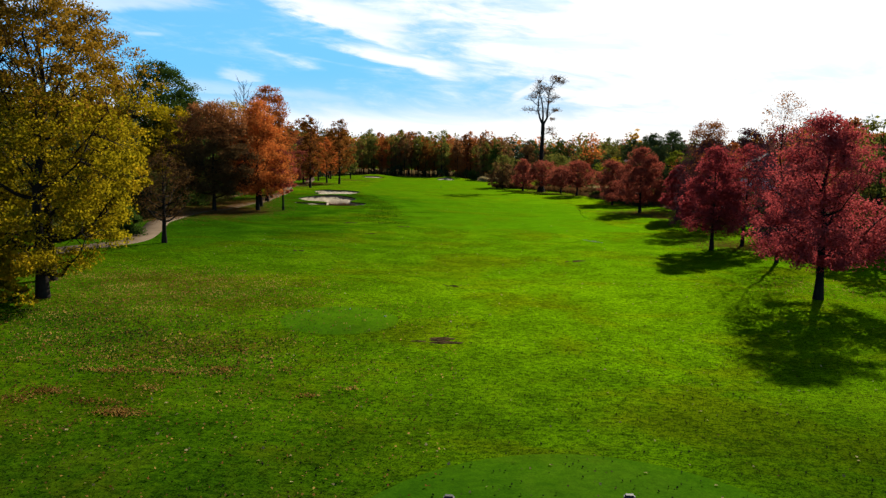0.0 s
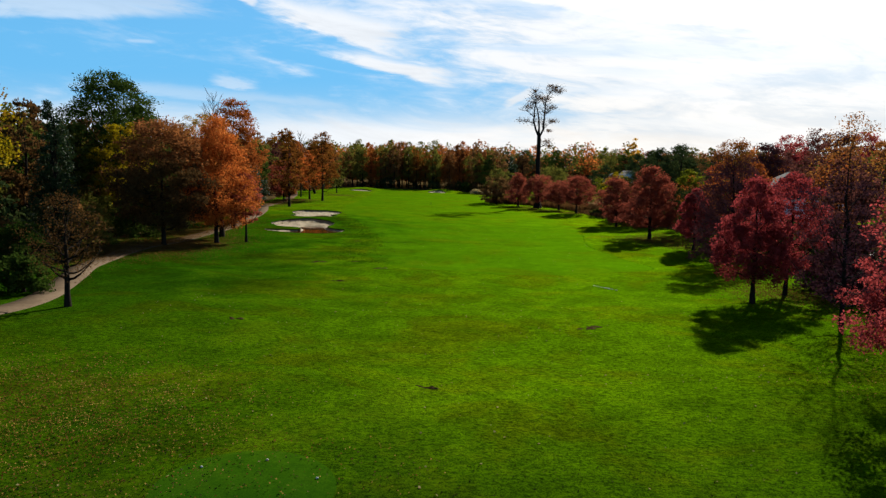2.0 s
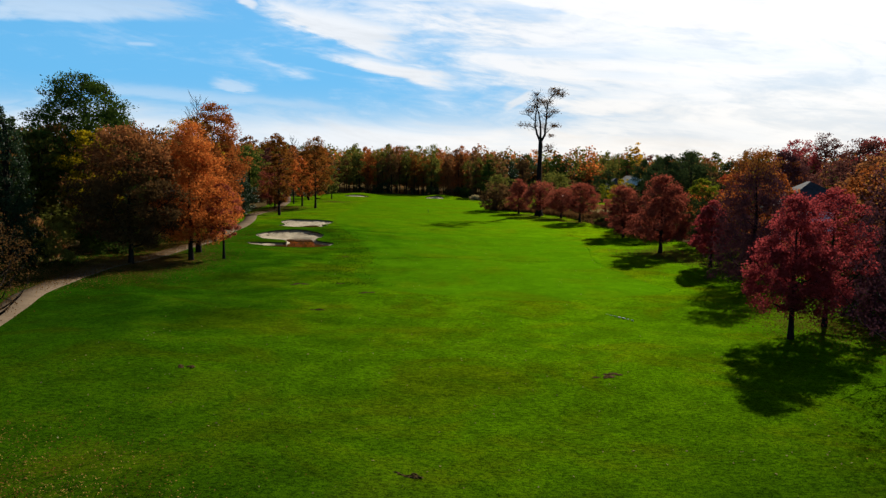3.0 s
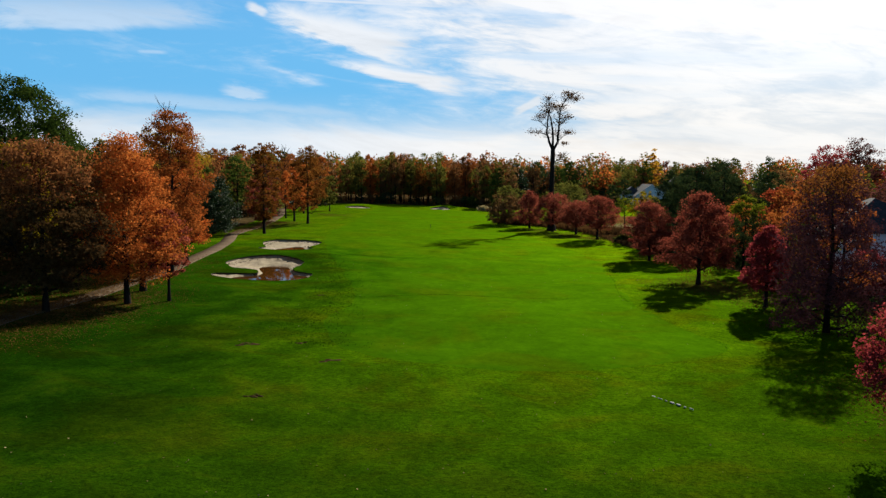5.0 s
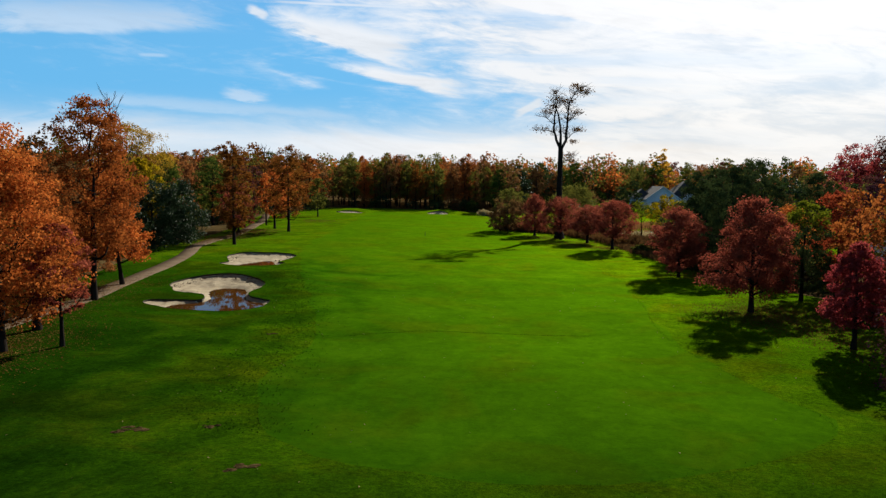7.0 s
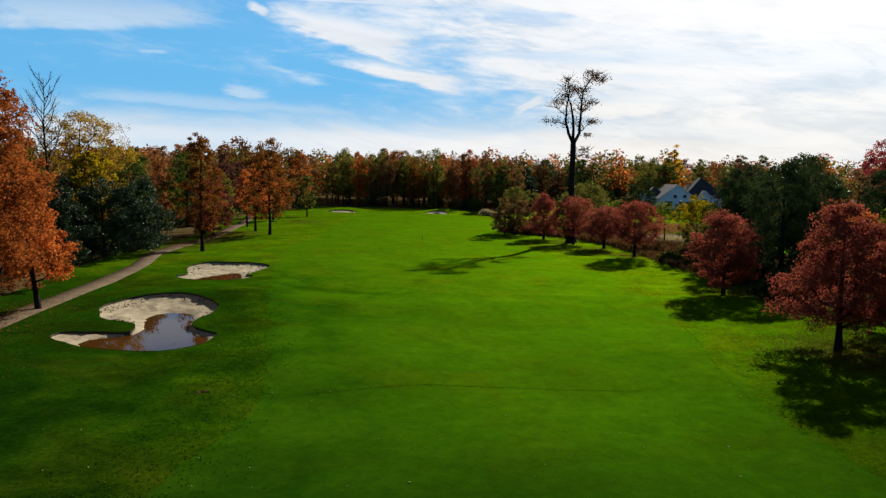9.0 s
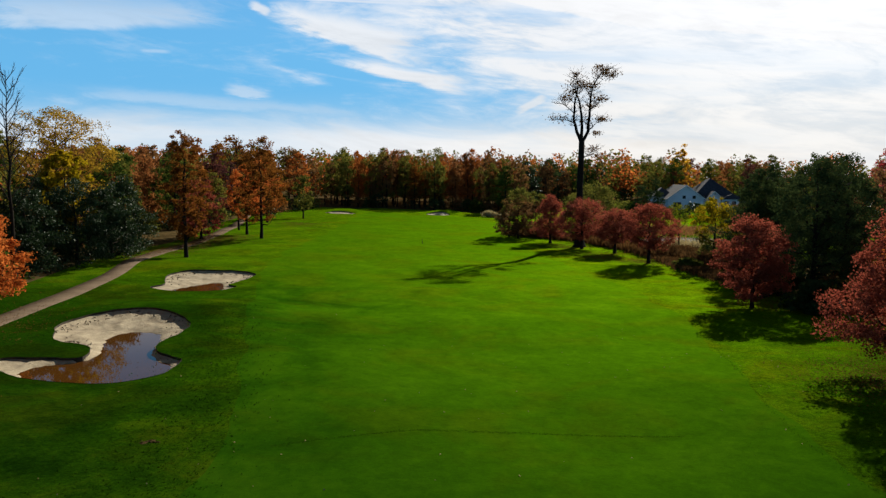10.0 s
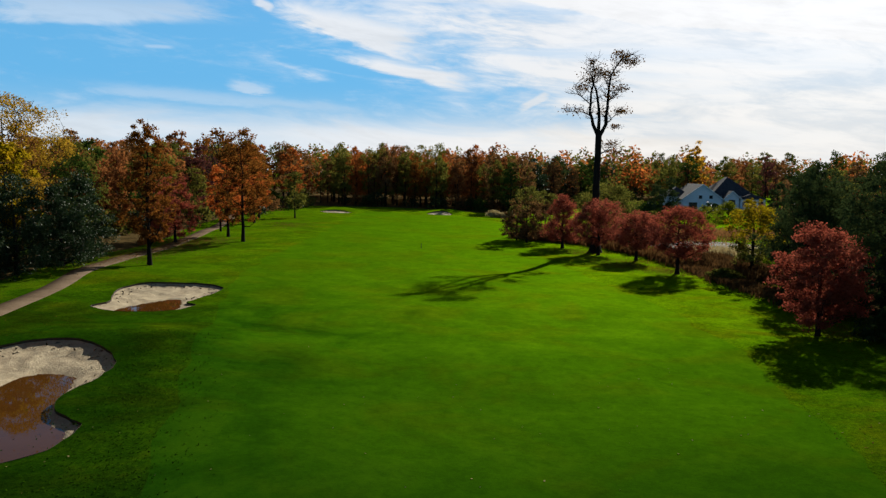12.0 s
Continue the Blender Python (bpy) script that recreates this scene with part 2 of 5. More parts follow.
    if zone_tone:
        shine = n.math("MULTIPLY", shine, n.math("SUBTRACT", 1.0, n.math("MULTIPLY", dark_zone, n.step(facing, 0.76, 0.92, 0.62, 0.4))))
        warm = n.math("SUBTRACT", warm, n.math("MULTIPLY", dark_zone, 0.2))
    # patches where the blades have gone tawny
    parched = n.math("MULTIPLY", n.step(n.noise(n.scaled(p, (0.8, 1.0, 1.0)), 0.17, 6.0, 0.68, 0.7), 0.47, 0.64), dryness)
    shine = n.math("MULTIPLY", shine, n.math("SUBTRACT", 1.07, n.math("MULTIPLY", parched, 0.5)))
    warm = n.math("ADD", warm, n.math("MULTIPLY", parched, 0.5))
    n.put(n.vector(n.math("MULTIPLY", shine, warm), shine, 0.0), scatter_lobe.inputs["Color"])
    scatter_lobe.inputs["Roughness"].default_value = 0.77
    tips = n.add("ShaderNodeVectorMath", operation="NORMALIZE")
    tips.inputs[0].default_value = (0.43, -0.25, 1.0)
    n.put(tips.outputs[0], scatter_lobe.inputs["Normal"])
    both = n.add("ShaderNodeAddShader")
    n.put(turf.outputs[0], both.inputs[0])
    n.put(scatter_lobe.outputs[0], both.inputs[1])
    for node in n.tree.nodes:
        if node.type == "OUTPUT_MATERIAL":
            n.put(both.outputs[0], node.inputs[0])
    return m


def leaves(name, stops, through_light=0.45, gloss=0.0, rough=0.7):
    """Foliage: a tone for each leaf, drifting over the crown and from tree to tree."""
    m, n = material(name)
    leaf = n.add("ShaderNodeNewGeometry").outputs["Random Per Island"]
    drift = n.noise(n.add("ShaderNodeTexCoord").outputs["Object"], 0.55, 3.0, 0.6)
    own = n.add("ShaderNodeObjectInfo").outputs["Random"]
    tone = n.math("ADD", n.math("MULTIPLY", leaf, 0.24), n.math("MULTIPLY", n.math("SUBTRACT", drift, 0.16), 0.9))
    tone = n.math("ADD", tone, n.math("MULTIPLY", n.math("SUBTRACT", own, 0.5), 0.25), clamp=True)
    k = len(stops)
    colour = n.ramp(tone, [(i / (k - 1), c) for i, c in enumerate(stops)])
    b = n.add("ShaderNodeBsdfPrincipled")
    n.put(colour, b.inputs["Base Color"])
    n.put(rough, b.inputs["Roughness"])
    n.put(gloss, b.inputs["Specular IOR Level"])
    t = n.add("ShaderNodeBsdfTranslucent")
    n.put(colour, t.inputs[0])
    mixed = n.add("ShaderNodeMixShader")
    n.put(through_light, mixed.inputs[0])
    n.put(b.outputs[0], mixed.inputs[1])
    n.put(t.outputs[0], mixed.inputs[2])
    n.put(mixed.outputs[0], n.add("ShaderNodeOutputMaterial").inputs[0])
    return m


def plain(name, a, b, scale, rough=0.7, relief=0.3, distance=0.02, metal=0.0, spec=0.3, stretch=(1, 1, 1)):
    """Two tones in blotches and grain, with fine relief."""
    m, n = material(name)
    p = n.scaled(n.add("ShaderNodeTexCoord").outputs["Object"], stretch)
    coarse, grained = n.noise(p, scale, 4.0, 0.6), n.noise(p, scale * 9, 3.0, 0.6)
    tone = n.math("ADD", n.math("MULTIPLY", coarse, 0.6), n.math("MULTIPLY", grained, 0.4))
    finish(n, n.mix(n.step(tone, 0.35, 0.65), a, b), rough, n.bump(tone, relief, distance), metal, spec)
    return m


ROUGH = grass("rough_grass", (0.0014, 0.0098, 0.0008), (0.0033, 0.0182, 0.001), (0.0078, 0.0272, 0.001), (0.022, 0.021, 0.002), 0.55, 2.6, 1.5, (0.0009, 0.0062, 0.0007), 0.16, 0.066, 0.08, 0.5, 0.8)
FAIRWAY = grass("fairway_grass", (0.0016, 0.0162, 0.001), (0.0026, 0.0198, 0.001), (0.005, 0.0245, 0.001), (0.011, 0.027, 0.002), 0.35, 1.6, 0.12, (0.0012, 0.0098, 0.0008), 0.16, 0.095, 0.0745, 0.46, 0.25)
TEE = grass("tee_grass", (0.0022, 0.018, 0.0015), (0.0036, 0.0235, 0.0015), (0.0062, 0.029, 0.002), (0.015, 0.026, 0.003), 0.3, 2.0, 0.3, None, 0.18, 0.09, 0.066, 0.48, 0.25)
BLADES = leaves("grass_blades", [(0.009, 0.0331, 0.00072), (0.015, 0.0468, 0.00108), (0.024, 0.0585, 0.00144), (0.042, 0.0624, 0.00288)], 0.6, 0.0, 0.9)
FLOOR = plain("woodland_floor", (0.05, 0.04, 0.016), (0.12, 0.08, 0.035), 0.6, 1.0, 0.6, 0.1, spec=0.0)
SAND = plain("bunker_sand", (0.26, 0.21, 0.135), (0.46, 0.385, 0.255), 1.3, 0.95, 1.0, 0.12)
SOIL = plain("wet_soil", (0.025, 0.02, 0.012), (0.06, 0.045, 0.025), 1.5, 0.9, 0.6, 0.05)
TARMAC = plain("cart_path_surface", (0.125, 0.092, 0.062), (0.18, 0.134, 0.092), 0.7, 1.0, 0.2, 0.01, spec=0.0)
BARK = plain("bark", (0.012, 0.009, 0.007), (0.03, 0.023, 0.017), 3.0, 1.0, 0.8, 0.03, spec=0.05, stretch=(1, 1, 0.2))
DIRT = plain("bare_dirt", (0.03, 0.021, 0.008), (0.1, 0.068, 0.03), 3.0, 0.95, 0.8, 0.05, spec=0.0)
PIPE = plain("pale_stone", (0.45, 0.43, 0.38), (0.65, 0.62, 0.56), 4.0, 0.8, 0.3, 0.01)
MARKER = plain("dark_wood", (0.02, 0.018, 0.016), (0.05, 0.045, 0.04), 5.0, 0.6, 0.4, 0.01)
SIDING = plain("white_siding", (0.72, 0.74, 0.77), (0.82, 0.83, 0.85), 0.7, 0.7, 0.2, 0.01, stretch=(0.2, 0.2, 8))
SHINGLE = plain("dark_shingle", (0.022, 0.024, 0.03), (0.05, 0.054, 0.066), 2.0, 0.9, 0.5, 0.02)
TRIM = plain("white_trim", (0.75, 0.75, 0.75), (0.82, 0.82, 0.82), 2.0, 0.6, 0.1, 0.005)
GLASS, n = material("window_glass")
finish(n, (0.03, 0.035, 0.04), 0.08, spec=0.6)
WATER, n = material("muddy_water")
p = place(n)
b = finish(n, n.mix(n.noise(p, 0.5, 3.0), (0.052, 0.02, 0.004), (0.08, 0.032, 0.006)), 0.02, n.bump(n.noise(p, 1.3, 3.0), 0.03, 0.02), spec=0.1)
b.inputs["IOR"].default_value = 1.33
POND, n = material("pond_water")
p = place(n)
finish(n, (0.03, 0.04, 0.03), 0.16, n.bump(n.noise(p, 1.6, 4.0), 0.7, 0.12), spec=0.8)

CRIMSON = leaves("crimson_leaves", [(0.179, 0.0243, 0.0264), (0.321, 0.0469, 0.0478), (0.425, 0.0768, 0.0726), (0.478, 0.146, 0.108)], 0.5)
SCARLET = leaves("scarlet_leaves", [(0.174, 0.0376, 0.0238), (0.287, 0.0656, 0.039), (0.377, 0.105, 0.0592), (0.422, 0.174, 0.0838)], 0.5)
ORANGE = leaves("orange_leaves", [(0.234, 0.0491, 0.0119), (0.448, 0.114, 0.0248), (0.59, 0.188, 0.0403), (0.652, 0.345, 0.0643)], 0.5)
RUSSET = leaves("russet_leaves", [(0.17, 0.0486, 0.0139), (0.327, 0.091, 0.0216), (0.462, 0.153, 0.0322), (0.508, 0.28, 0.0483)], 0.45)
BRONZE = leaves("bronze_leaves", [(0.105, 0.0342, 0.00765), (0.209, 0.076, 0.0138), (0.307, 0.13, 0.0229), (0.335, 0.206, 0.0382)], 0.5)
RUST = leaves("rust_leaves", [(0.135, 0.0558, 0.0242), (0.256, 0.0995, 0.0347), (0.406, 0.159, 0.0453), (0.498, 0.248, 0.0663)], 0.48)
GOLD = leaves("golden_leaves", [(0.159, 0.0959, 0.0107), (0.287, 0.175, 0.0159), (0.383, 0.231, 0.0221), (0.43, 0.287, 0.0443)], 0.6)
AMBER = leaves("yellow_green_leaves", [(0.101, 0.095, 0.0036), (0.252, 0.196, 0.00576), (0.42, 0.262, 0.0101), (0.47, 0.227, 0.0158)], 0.64)
OLIVE = leaves("olive_leaves", [(0.0605, 0.0677, 0.0144), (0.122, 0.13, 0.023), (0.202, 0.185, 0.0317), (0.288, 0.187, 0.0389)], 0.45)
GREEN = leaves("green_leaves", [(0.02, 0.04, 0.0064), (0.04, 0.072, 0.0112), (0.064, 0.1, 0.016), (0.092, 0.12, 0.024)], 0.35)
DEEP = leaves("dark_evergreen_leaves", [(0.0128, 0.0263, 0.0105), (0.0248, 0.0465, 0.0173), (0.039, 0.0675, 0.0255), (0.0555, 0.084, 0.0345)], 0.24, 0.1, 0.5)
UMBER = leaves("umber_leaves", [(0.0918, 0.0567, 0.0243), (0.176, 0.0918, 0.0351), (0.27, 0.132, 0.0432), (0.365, 0.203, 0.0567)], 0.45)
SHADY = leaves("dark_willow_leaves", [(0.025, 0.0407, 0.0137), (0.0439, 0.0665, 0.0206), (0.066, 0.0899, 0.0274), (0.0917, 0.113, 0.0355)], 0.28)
LIME = leaves("lime_leaves", [(0.082, 0.107, 0.00656), (0.139, 0.164, 0.00984), (0.213, 0.213, 0.0148), (0.295, 0.246, 0.0246)], 0.45)
PLUM = leaves("plum_brown_leaves", [(0.0575, 0.023, 0.0207), (0.115, 0.0403, 0.0345), (0.172, 0.0633, 0.046), (0.218, 0.092, 0.0575)], 0.4)
LITTER = leaves("fallen_leaf_tones", [(0.072, 0.0357, 0.0112), (0.152, 0.0723, 0.0192), (0.264, 0.162, 0.048), (0.44, 0.357, 0.16)], 0.2)
BROWN = leaves("dark_brown_leaves", [(0.0552, 0.0331, 0.0152), (0.103, 0.0552, 0.0207), (0.166, 0.08, 0.0248), (0.248, 0.117, 0.0331)], 0.32)
EMBER = leaves("ember_leaves", [(0.2, 0.035, 0.016), (0.34, 0.06, 0.024), (0.45, 0.1, 0.03), (0.5, 0.17, 0.045)], 0.5)
HONEY = leaves("brown_gold_leaves", [(0.085, 0.051, 0.0068), (0.204, 0.111, 0.0102), (0.323, 0.17, 0.0136), (0.357, 0.204, 0.0255)], 0.58)
HUSKS = leaves("dry_fallen_leaves", [(0.012, 0.007, 0.003), (0.14, 0.06, 0.014), (0.5, 0.32, 0.08), (0.85, 0.68, 0.34)], 0.45)
GILT = leaves("rust_gold_leaves", [(0.16, 0.045, 0.018), (0.26, 0.09, 0.02), (0.38, 0.17, 0.03), (0.45, 0.27, 0.06)], 0.45)
LEMON = leaves("lemon_gold_leaves", [(0.4, 0.22, 0.02), (0.6, 0.34, 0.03), (0.72, 0.43, 0.04), (0.76, 0.5, 0.07)], 0.6)
# plum tone with the crowns' shaded side and a purple haze put into it
DUSK = leaves("shaded_plum_leaves", [(0.0568, 0.0252, 0.0345), (0.101, 0.0372, 0.0456), (0.152, 0.0558, 0.0507), (0.224, 0.0884, 0.0486)], 0.16)
PALE = leaves("pale_reed_leaves", [(0.2, 0.155, 0.06), (0.34, 0.27, 0.12), (0.46, 0.38, 0.2), (0.52, 0.45, 0.28)], 0.35)

# ---------------------------------------------------------------- building blocks


def solid(name, verts, faces, mats, parent=None, label="", smooth=False, slots=None):
    """A mesh object from vertices and faces of any size."""
    me = bpy.data.meshes.new(name)
    me.from_pydata([tuple(q) for q in verts], [], [tuple(f) for f in faces])
    for m in mats if isinstance(mats, (list, tuple)) else [mats]:
        me.materials.append(m)
    if slots is not None:
        me.polygons.foreach_set("material_index", slots)
    if smooth:
        me.polygons.foreach_set("use_smooth", [True] * len(me.polygons))
    me.update()
    ob = new(name, me)
    ob.parent = parent
    return tagged(ob, label)


def part(name, bm, mat, parent, label=""):
    me = bpy.data.meshes.new(name)
    bm.to_mesh(me)
    bm.free()
    me.materials.append(mat)
    ob = new(name, me)
    ob.parent = parent
    return tagged(ob, label)


def quads(name, corners, mat, parent=None, label=""):
    """One mesh of separate four-cornered faces; corners is an array of n x 4 x 3."""
    k = len(corners)
    me = bpy.data.meshes.new(name)
    me.vertices.add(k * 4)
    me.vertices.foreach_set("co", np.ascontiguousarray(corners, dtype=np.float32).ravel())
    me.loops.add(k * 4)
    me.loops.foreach_set("vertex_index", np.arange(k * 4, dtype=np.int32))
    me.polygons.add(k)
    me.polygons.foreach_set("loop_start", np.arange(0, k * 4, 4, dtype=np.int32))
    me.update(calc_edges=True)
    me.materials.append(mat)
    ob = new(name, me)
    ob.parent = parent
    return tagged(ob, label)


def unit(a):
    return a / np.maximum(np.linalg.norm(a, axis=1, keepdims=True), 1e-6)


def leaf_quads(rng, centres, size, aspect=0.6, up_bias=0.3, fold=0.12):
    """A kite-shaped, slightly folded leaf or spray at each centre."""
    k = len(centres)
    normal = unit(rng.normal(size=(k, 3)) + np.array([0, 0, up_bias]))
    along = unit(np.cross(normal, rng.normal(size=(k, 3))))
    side = np.cross(normal, along)
    length = (size * rng.uniform(0.65, 1.35, k))[:, None]
    lift = normal * length * fold
    return np.stack([centres - along * length * 0.5, centres + side * length * aspect * 0.5 + lift, centres + along * length * 0.5,
                     centres - side * length * aspect * 0.5 + lift], axis=1)


class Tubes:
    """Tapered limbs gathered into one mesh."""

    def __init__(self):
        self.verts, self.faces = [], []

    def add(self, points, radii, sides):
        base = len(self.verts)
        for i, (q, r) in enumerate(zip(points, radii)):
            ahead_way = (points[min(i + 1, len(points) - 1)] - points[max(i - 1, 0)]).normalized()
            a = ahead_way.orthogonal().normalized()
            b = ahead_way.cross(a)
            for j in range(sides):
                t = 2 * math.pi * j / sides
                self.verts.append(q + (a * math.cos(t) + b * math.sin(t)) * r)
        for i in range(len(points) - 1):
            for j in range(sides):
                k = (j + 1) % sides
                self.faces.append((base + i * sides + j, base + i * sides + k, base + (i + 1) * sides + k, base + (i + 1) * sides + j))
        self.faces.append(tuple(base + (len(points) - 1) * sides + j for j in range(sides)))

    def join(self, other):
        base = len(self.verts)
        self.verts += other.verts
        self.faces += [tuple(base + i for i in f) for f in other.faces]

    def build(self, name, parent, label=""):
        return solid(name, self.verts, self.faces, BARK, parent, label, smooth=True)


PROFILES = {
    "oval": lambda s: max(0.0, math.sin(math.pi * min(1, s * 0.93 + 0.05) ** 0.8)) ** 0.65,
    "round": lambda s: max(0.0, 1 - (2 * s - 0.95) ** 2 / 1.2) ** 0.55,
    "cone": lambda s: (1 - s) ** 0.75 * min(1, 0.55 + s * 4),
    "egg": lambda s: (1 - s) ** 0.5 * min(1.0, 0.62 + s * 2.2),
    "vase": lambda s: max(0.0, min(1, (s + 0.05)) ** 0.8 * (1 - s) ** 0.3 * 1.7),
    "dome": lambda s: max(0.0, 1 - s * s) ** 0.5,
}


def tree(name, at, height, radius, bole, mat, seed, shape="egg", clumps=110, per=70, leaf=0.24, trunk=0.16, limbs=12, spread=0.1,
         lean=(0.0, 0.0), ragged=0.35, hollow=0.3, label="", category="tree", twigs=True, fill=1.0, droop=0.0, tips=None, top_at=0.74, top_label="brighter upper leaves"):
    """A tree: a tapered trunk, limbs that run out to the crown, and leaves in clumps at their ends."""
    rng, rnd = np.random.default_rng(seed), random.Random(seed)
    ob = new(name)
    ob.location = at
    profile = PROFILES[shape]
    rise = height - bole
    stems, boughs = Tubes(), Tubes()
    spine = []
    for i in range(9):
        s = i / 8
        z = s * height * 0.93
        spine.append(Vector((lean[0] * z + rnd.gauss(0, 0.012) * height * s, lean[1] * z + rnd.gauss(0, 0.012) * height * s, z)))
    flare = [1.5, 1.08, 1.0, 0.86, 0.7, 0.52, 0.36, 0.2, 0.07]
    pts, rad = [spine[0] - Vector((0, 0, 0.3)), spine[0] + Vector((0, 0, 0.12))] + spine[1:], [trunk * 1.7] + [trunk * f for f in flare]
    stems.add(pts, rad, 9)

    def on_spine(z):
        s = min(max(z / (height * 0.93), 0), 1) * 8
        i = min(int(s), 7)
        return spine[i].lerp(spine[i + 1], s - i)

    def reach(s, az):
        wob = noise.noise(Vector((math.cos(az) * 1.1, math.sin(az) * 1.1, s * 2.6 + seed * 3.7)))
        return radius * profile(s) * (1 + ragged * wob)

    bough_points = []
    for i in range(limbs):
        s0 = (i + rnd.random()) / limbs
        az = i * 2.4 + rnd.uniform(-0.5, 0.5)
        z0 = bole * 0.85 + s0 * rise * 0.72
        s1 = min(0.97, s0 * 0.8 + rnd.uniform(0.1, 0.28))
        out_r = reach(s1, az) * rnd.uniform(0.75, 0.98)
        z1 = bole + s1 * rise
        start = on_spine(z0)
        centre = on_spine(z1)
        end = Vector((centre.x + math.cos(az) * out_r, centre.y + math.sin(az) * out_r, z1 - droop * out_r))
        r0 = trunk * (0.62 - 0.45 * s0)
        line = []
        for k in range(6):
            f = k / 5
            q = start.lerp(end, f)
            q.z += math.sin(f * math.pi) * 0.06 * rise * (-1 if droop == 0 else 1) + rnd.gauss(0, 0.02) * radius
            q.x += rnd.gauss(0, 0.02) * radius * (0 < k < 5)
            line.append(q)
        boughs.add(line, [r0 * (1 - 0.85 * k / 5) for k in range(6)], 5)
        bough_points += line[1:] + [line[j].lerp(line[j + 1], 0.5) for j in range(2, 5)]
    bough_points += [on_spine(bole + rise * f) for f in (0.3, 0.45, 0.6, 0.75, 0.88)]
    tree_of = kdtree.KDTree(len(bough_points))
    for i, q in enumerate(bough_points):
        tree_of.insert(q, i)
    tree_of.balance()
    centres = []
    while len(centres) < clumps:
        s, az = rnd.random(), rnd.uniform(0, 2 * math.pi)
        if rnd.random() > profile(s) + 0.12:
            continue
        f = (hollow ** 2 + (1 - hollow ** 2) * rnd.random()) ** 0.5
        z = bole + s * rise * 0.97
        c = on_spine(z)
        r = reach(s, az) * f
        q = Vector((c.x + math.cos(az) * r, c.y + math.sin(az) * r, z - droop * r))
        centres.append(q)
        if twigs:
            p0, _, _ = tree_of.find(q)
            mid = p0.lerp(q, 0.5) + Vector((rnd.gauss(0, 0.05), rnd.gauss(0, 0.05), rnd.gauss(0, 0.05))) * radius
            boughs.add([p0, mid, q], [trunk * 0.13, trunk * 0.08, trunk * 0.03], 3)
    stems.join(boughs)
    stems.build("trunk", ob)
    if per:
        per, leaf = int(per * fill), leaf * 0.78
        c = np.repeat(np.array([tuple(q) for q in centres]), per, axis=0)
        own = np.repeat(rng.uniform(0.6, 1.5, len(centres)), per)
        puff = unit(rng.normal(size=c.shape)) * (spread * 1.9 * radius * own * rng.uniform(0, 1, len(c)) ** 0.5)[:, None] * np.array([1, 1, 0.62])
        c = c + puff
        high = c[:, 2] + rng.normal(0, 0.05 * height, len(c)) > (top_at * height if tips else 9 * height)
        quads("crown", leaf_quads(rng, c[~high], leaf), mat, ob)
        if tips:
            quads("crown_top", leaf_quads(rng, c[high], leaf), tips, ob, top_label)
    return tagged(ob, label, category)


def recolour(ob, mat):
    """Another tone of leaves for a copied tree."""
    for child in ob.children:
        if child.name.startswith("crown"):
            child.material_slots[0].link = "OBJECT"
            child.material_slots[0].material = mat


# ---------------------------------------------------------------- the lie of the land
BUNKER_NEAR = [(-21.8, 95.8), (-22.1, 97.3), (-20.5, 97.8), (-18.5, 97.9), (-18.5, 99.2), (-19.5, 100.5), (-21.5, 101.2), (-23.0, 103.1), (-24.0, 105.3), (-23.7, 107.5), (-22.3, 109.2), (-19.8, 109.2),
               (-17.4, 107.8), (-15.8, 105.6), (-15.4, 103.5), (-15.6, 100.7), (-14.4, 99.0), (-13.1, 98.1), (-12.7, 96.3), (-13.3, 94.9), (-14.5, 94.0), (-16.6, 93.8), (-19.2, 94.3)]
POOL_NEAR = [(-20.0, 95.6), (-19.6, 97.0), (-18.3, 98.2), (-18.2, 99.6), (-19.0, 101.5), (-19.8, 104.2), (-18.6, 105.2), (-17.0, 104.2), (-15.9, 101.0), (-14.6, 98.6), (-13.4, 97.6), (-13.1, 95.8), (-14.6, 94.3), (-16.8, 94.1), (-19.0, 94.7)]
BUNKER_FAR = [(-25.3, 120.0), (-24.9, 121.8), (-26.2, 124.5), (-26.7, 126.7), (-25.7, 128.8), (-23.5, 129.2), (-20.9, 129.5), (-19.5, 128.8), (-19.3, 127.4), (-19.6, 123.7), (-19.7, 122.6), (-18.7, 121.8), (-19.3, 120.0), (-20.9, 119.1), (-23.1, 118.9)]
POOL_FAR = [(-23.6, 119.9), (-23.2, 122.0), (-22.2, 124.0), (-21.2, 124.6), (-20.1, 122.3), (-19.8, 120.6), (-21.2, 119.5)]
GREEN_LEFT = [(-37.6, 233.0), (-36.0, 235.4), (-32.6, 235.0), (-30.4, 233.0), (-31.6, 231.4), (-35.0, 231.2)]
GREEN_RIGHT = [(-14.6, 241.2), (-13.0, 243.2), (-10.0, 242.8), (-8.6, 240.6), (-10.2, 239.2), (-13.2, 239.4)]
FAIRWAY_EDGE = [(-3.2, 68.8), (1.5, 67.1), (6.0, 66.9), (11.0, 68.3), (16.0, 71.3), (18.5, 75.5), (16.8, 81.2), (15.3, 88.4), (15.2, 95.0), (16.0, 103.0), (16.6, 115.0), (15.0, 132.0), (10.5, 150.0),
                (6.0, 175.0), (3.0, 205.0), (1.0, 228.0), (-6.0, 236.0), (-18.0, 240.0), (-27.0, 236.0), (-28.5, 222.0), (-26.0, 200.0), (-24.0, 175.0), (-22.5, 150.0), (-19.0, 130.0), (-14.0, 111.0), (-10.6, 101.0), (-8.0, 92.0), (-6.6, 84.0), (-6.0, 75.0)]
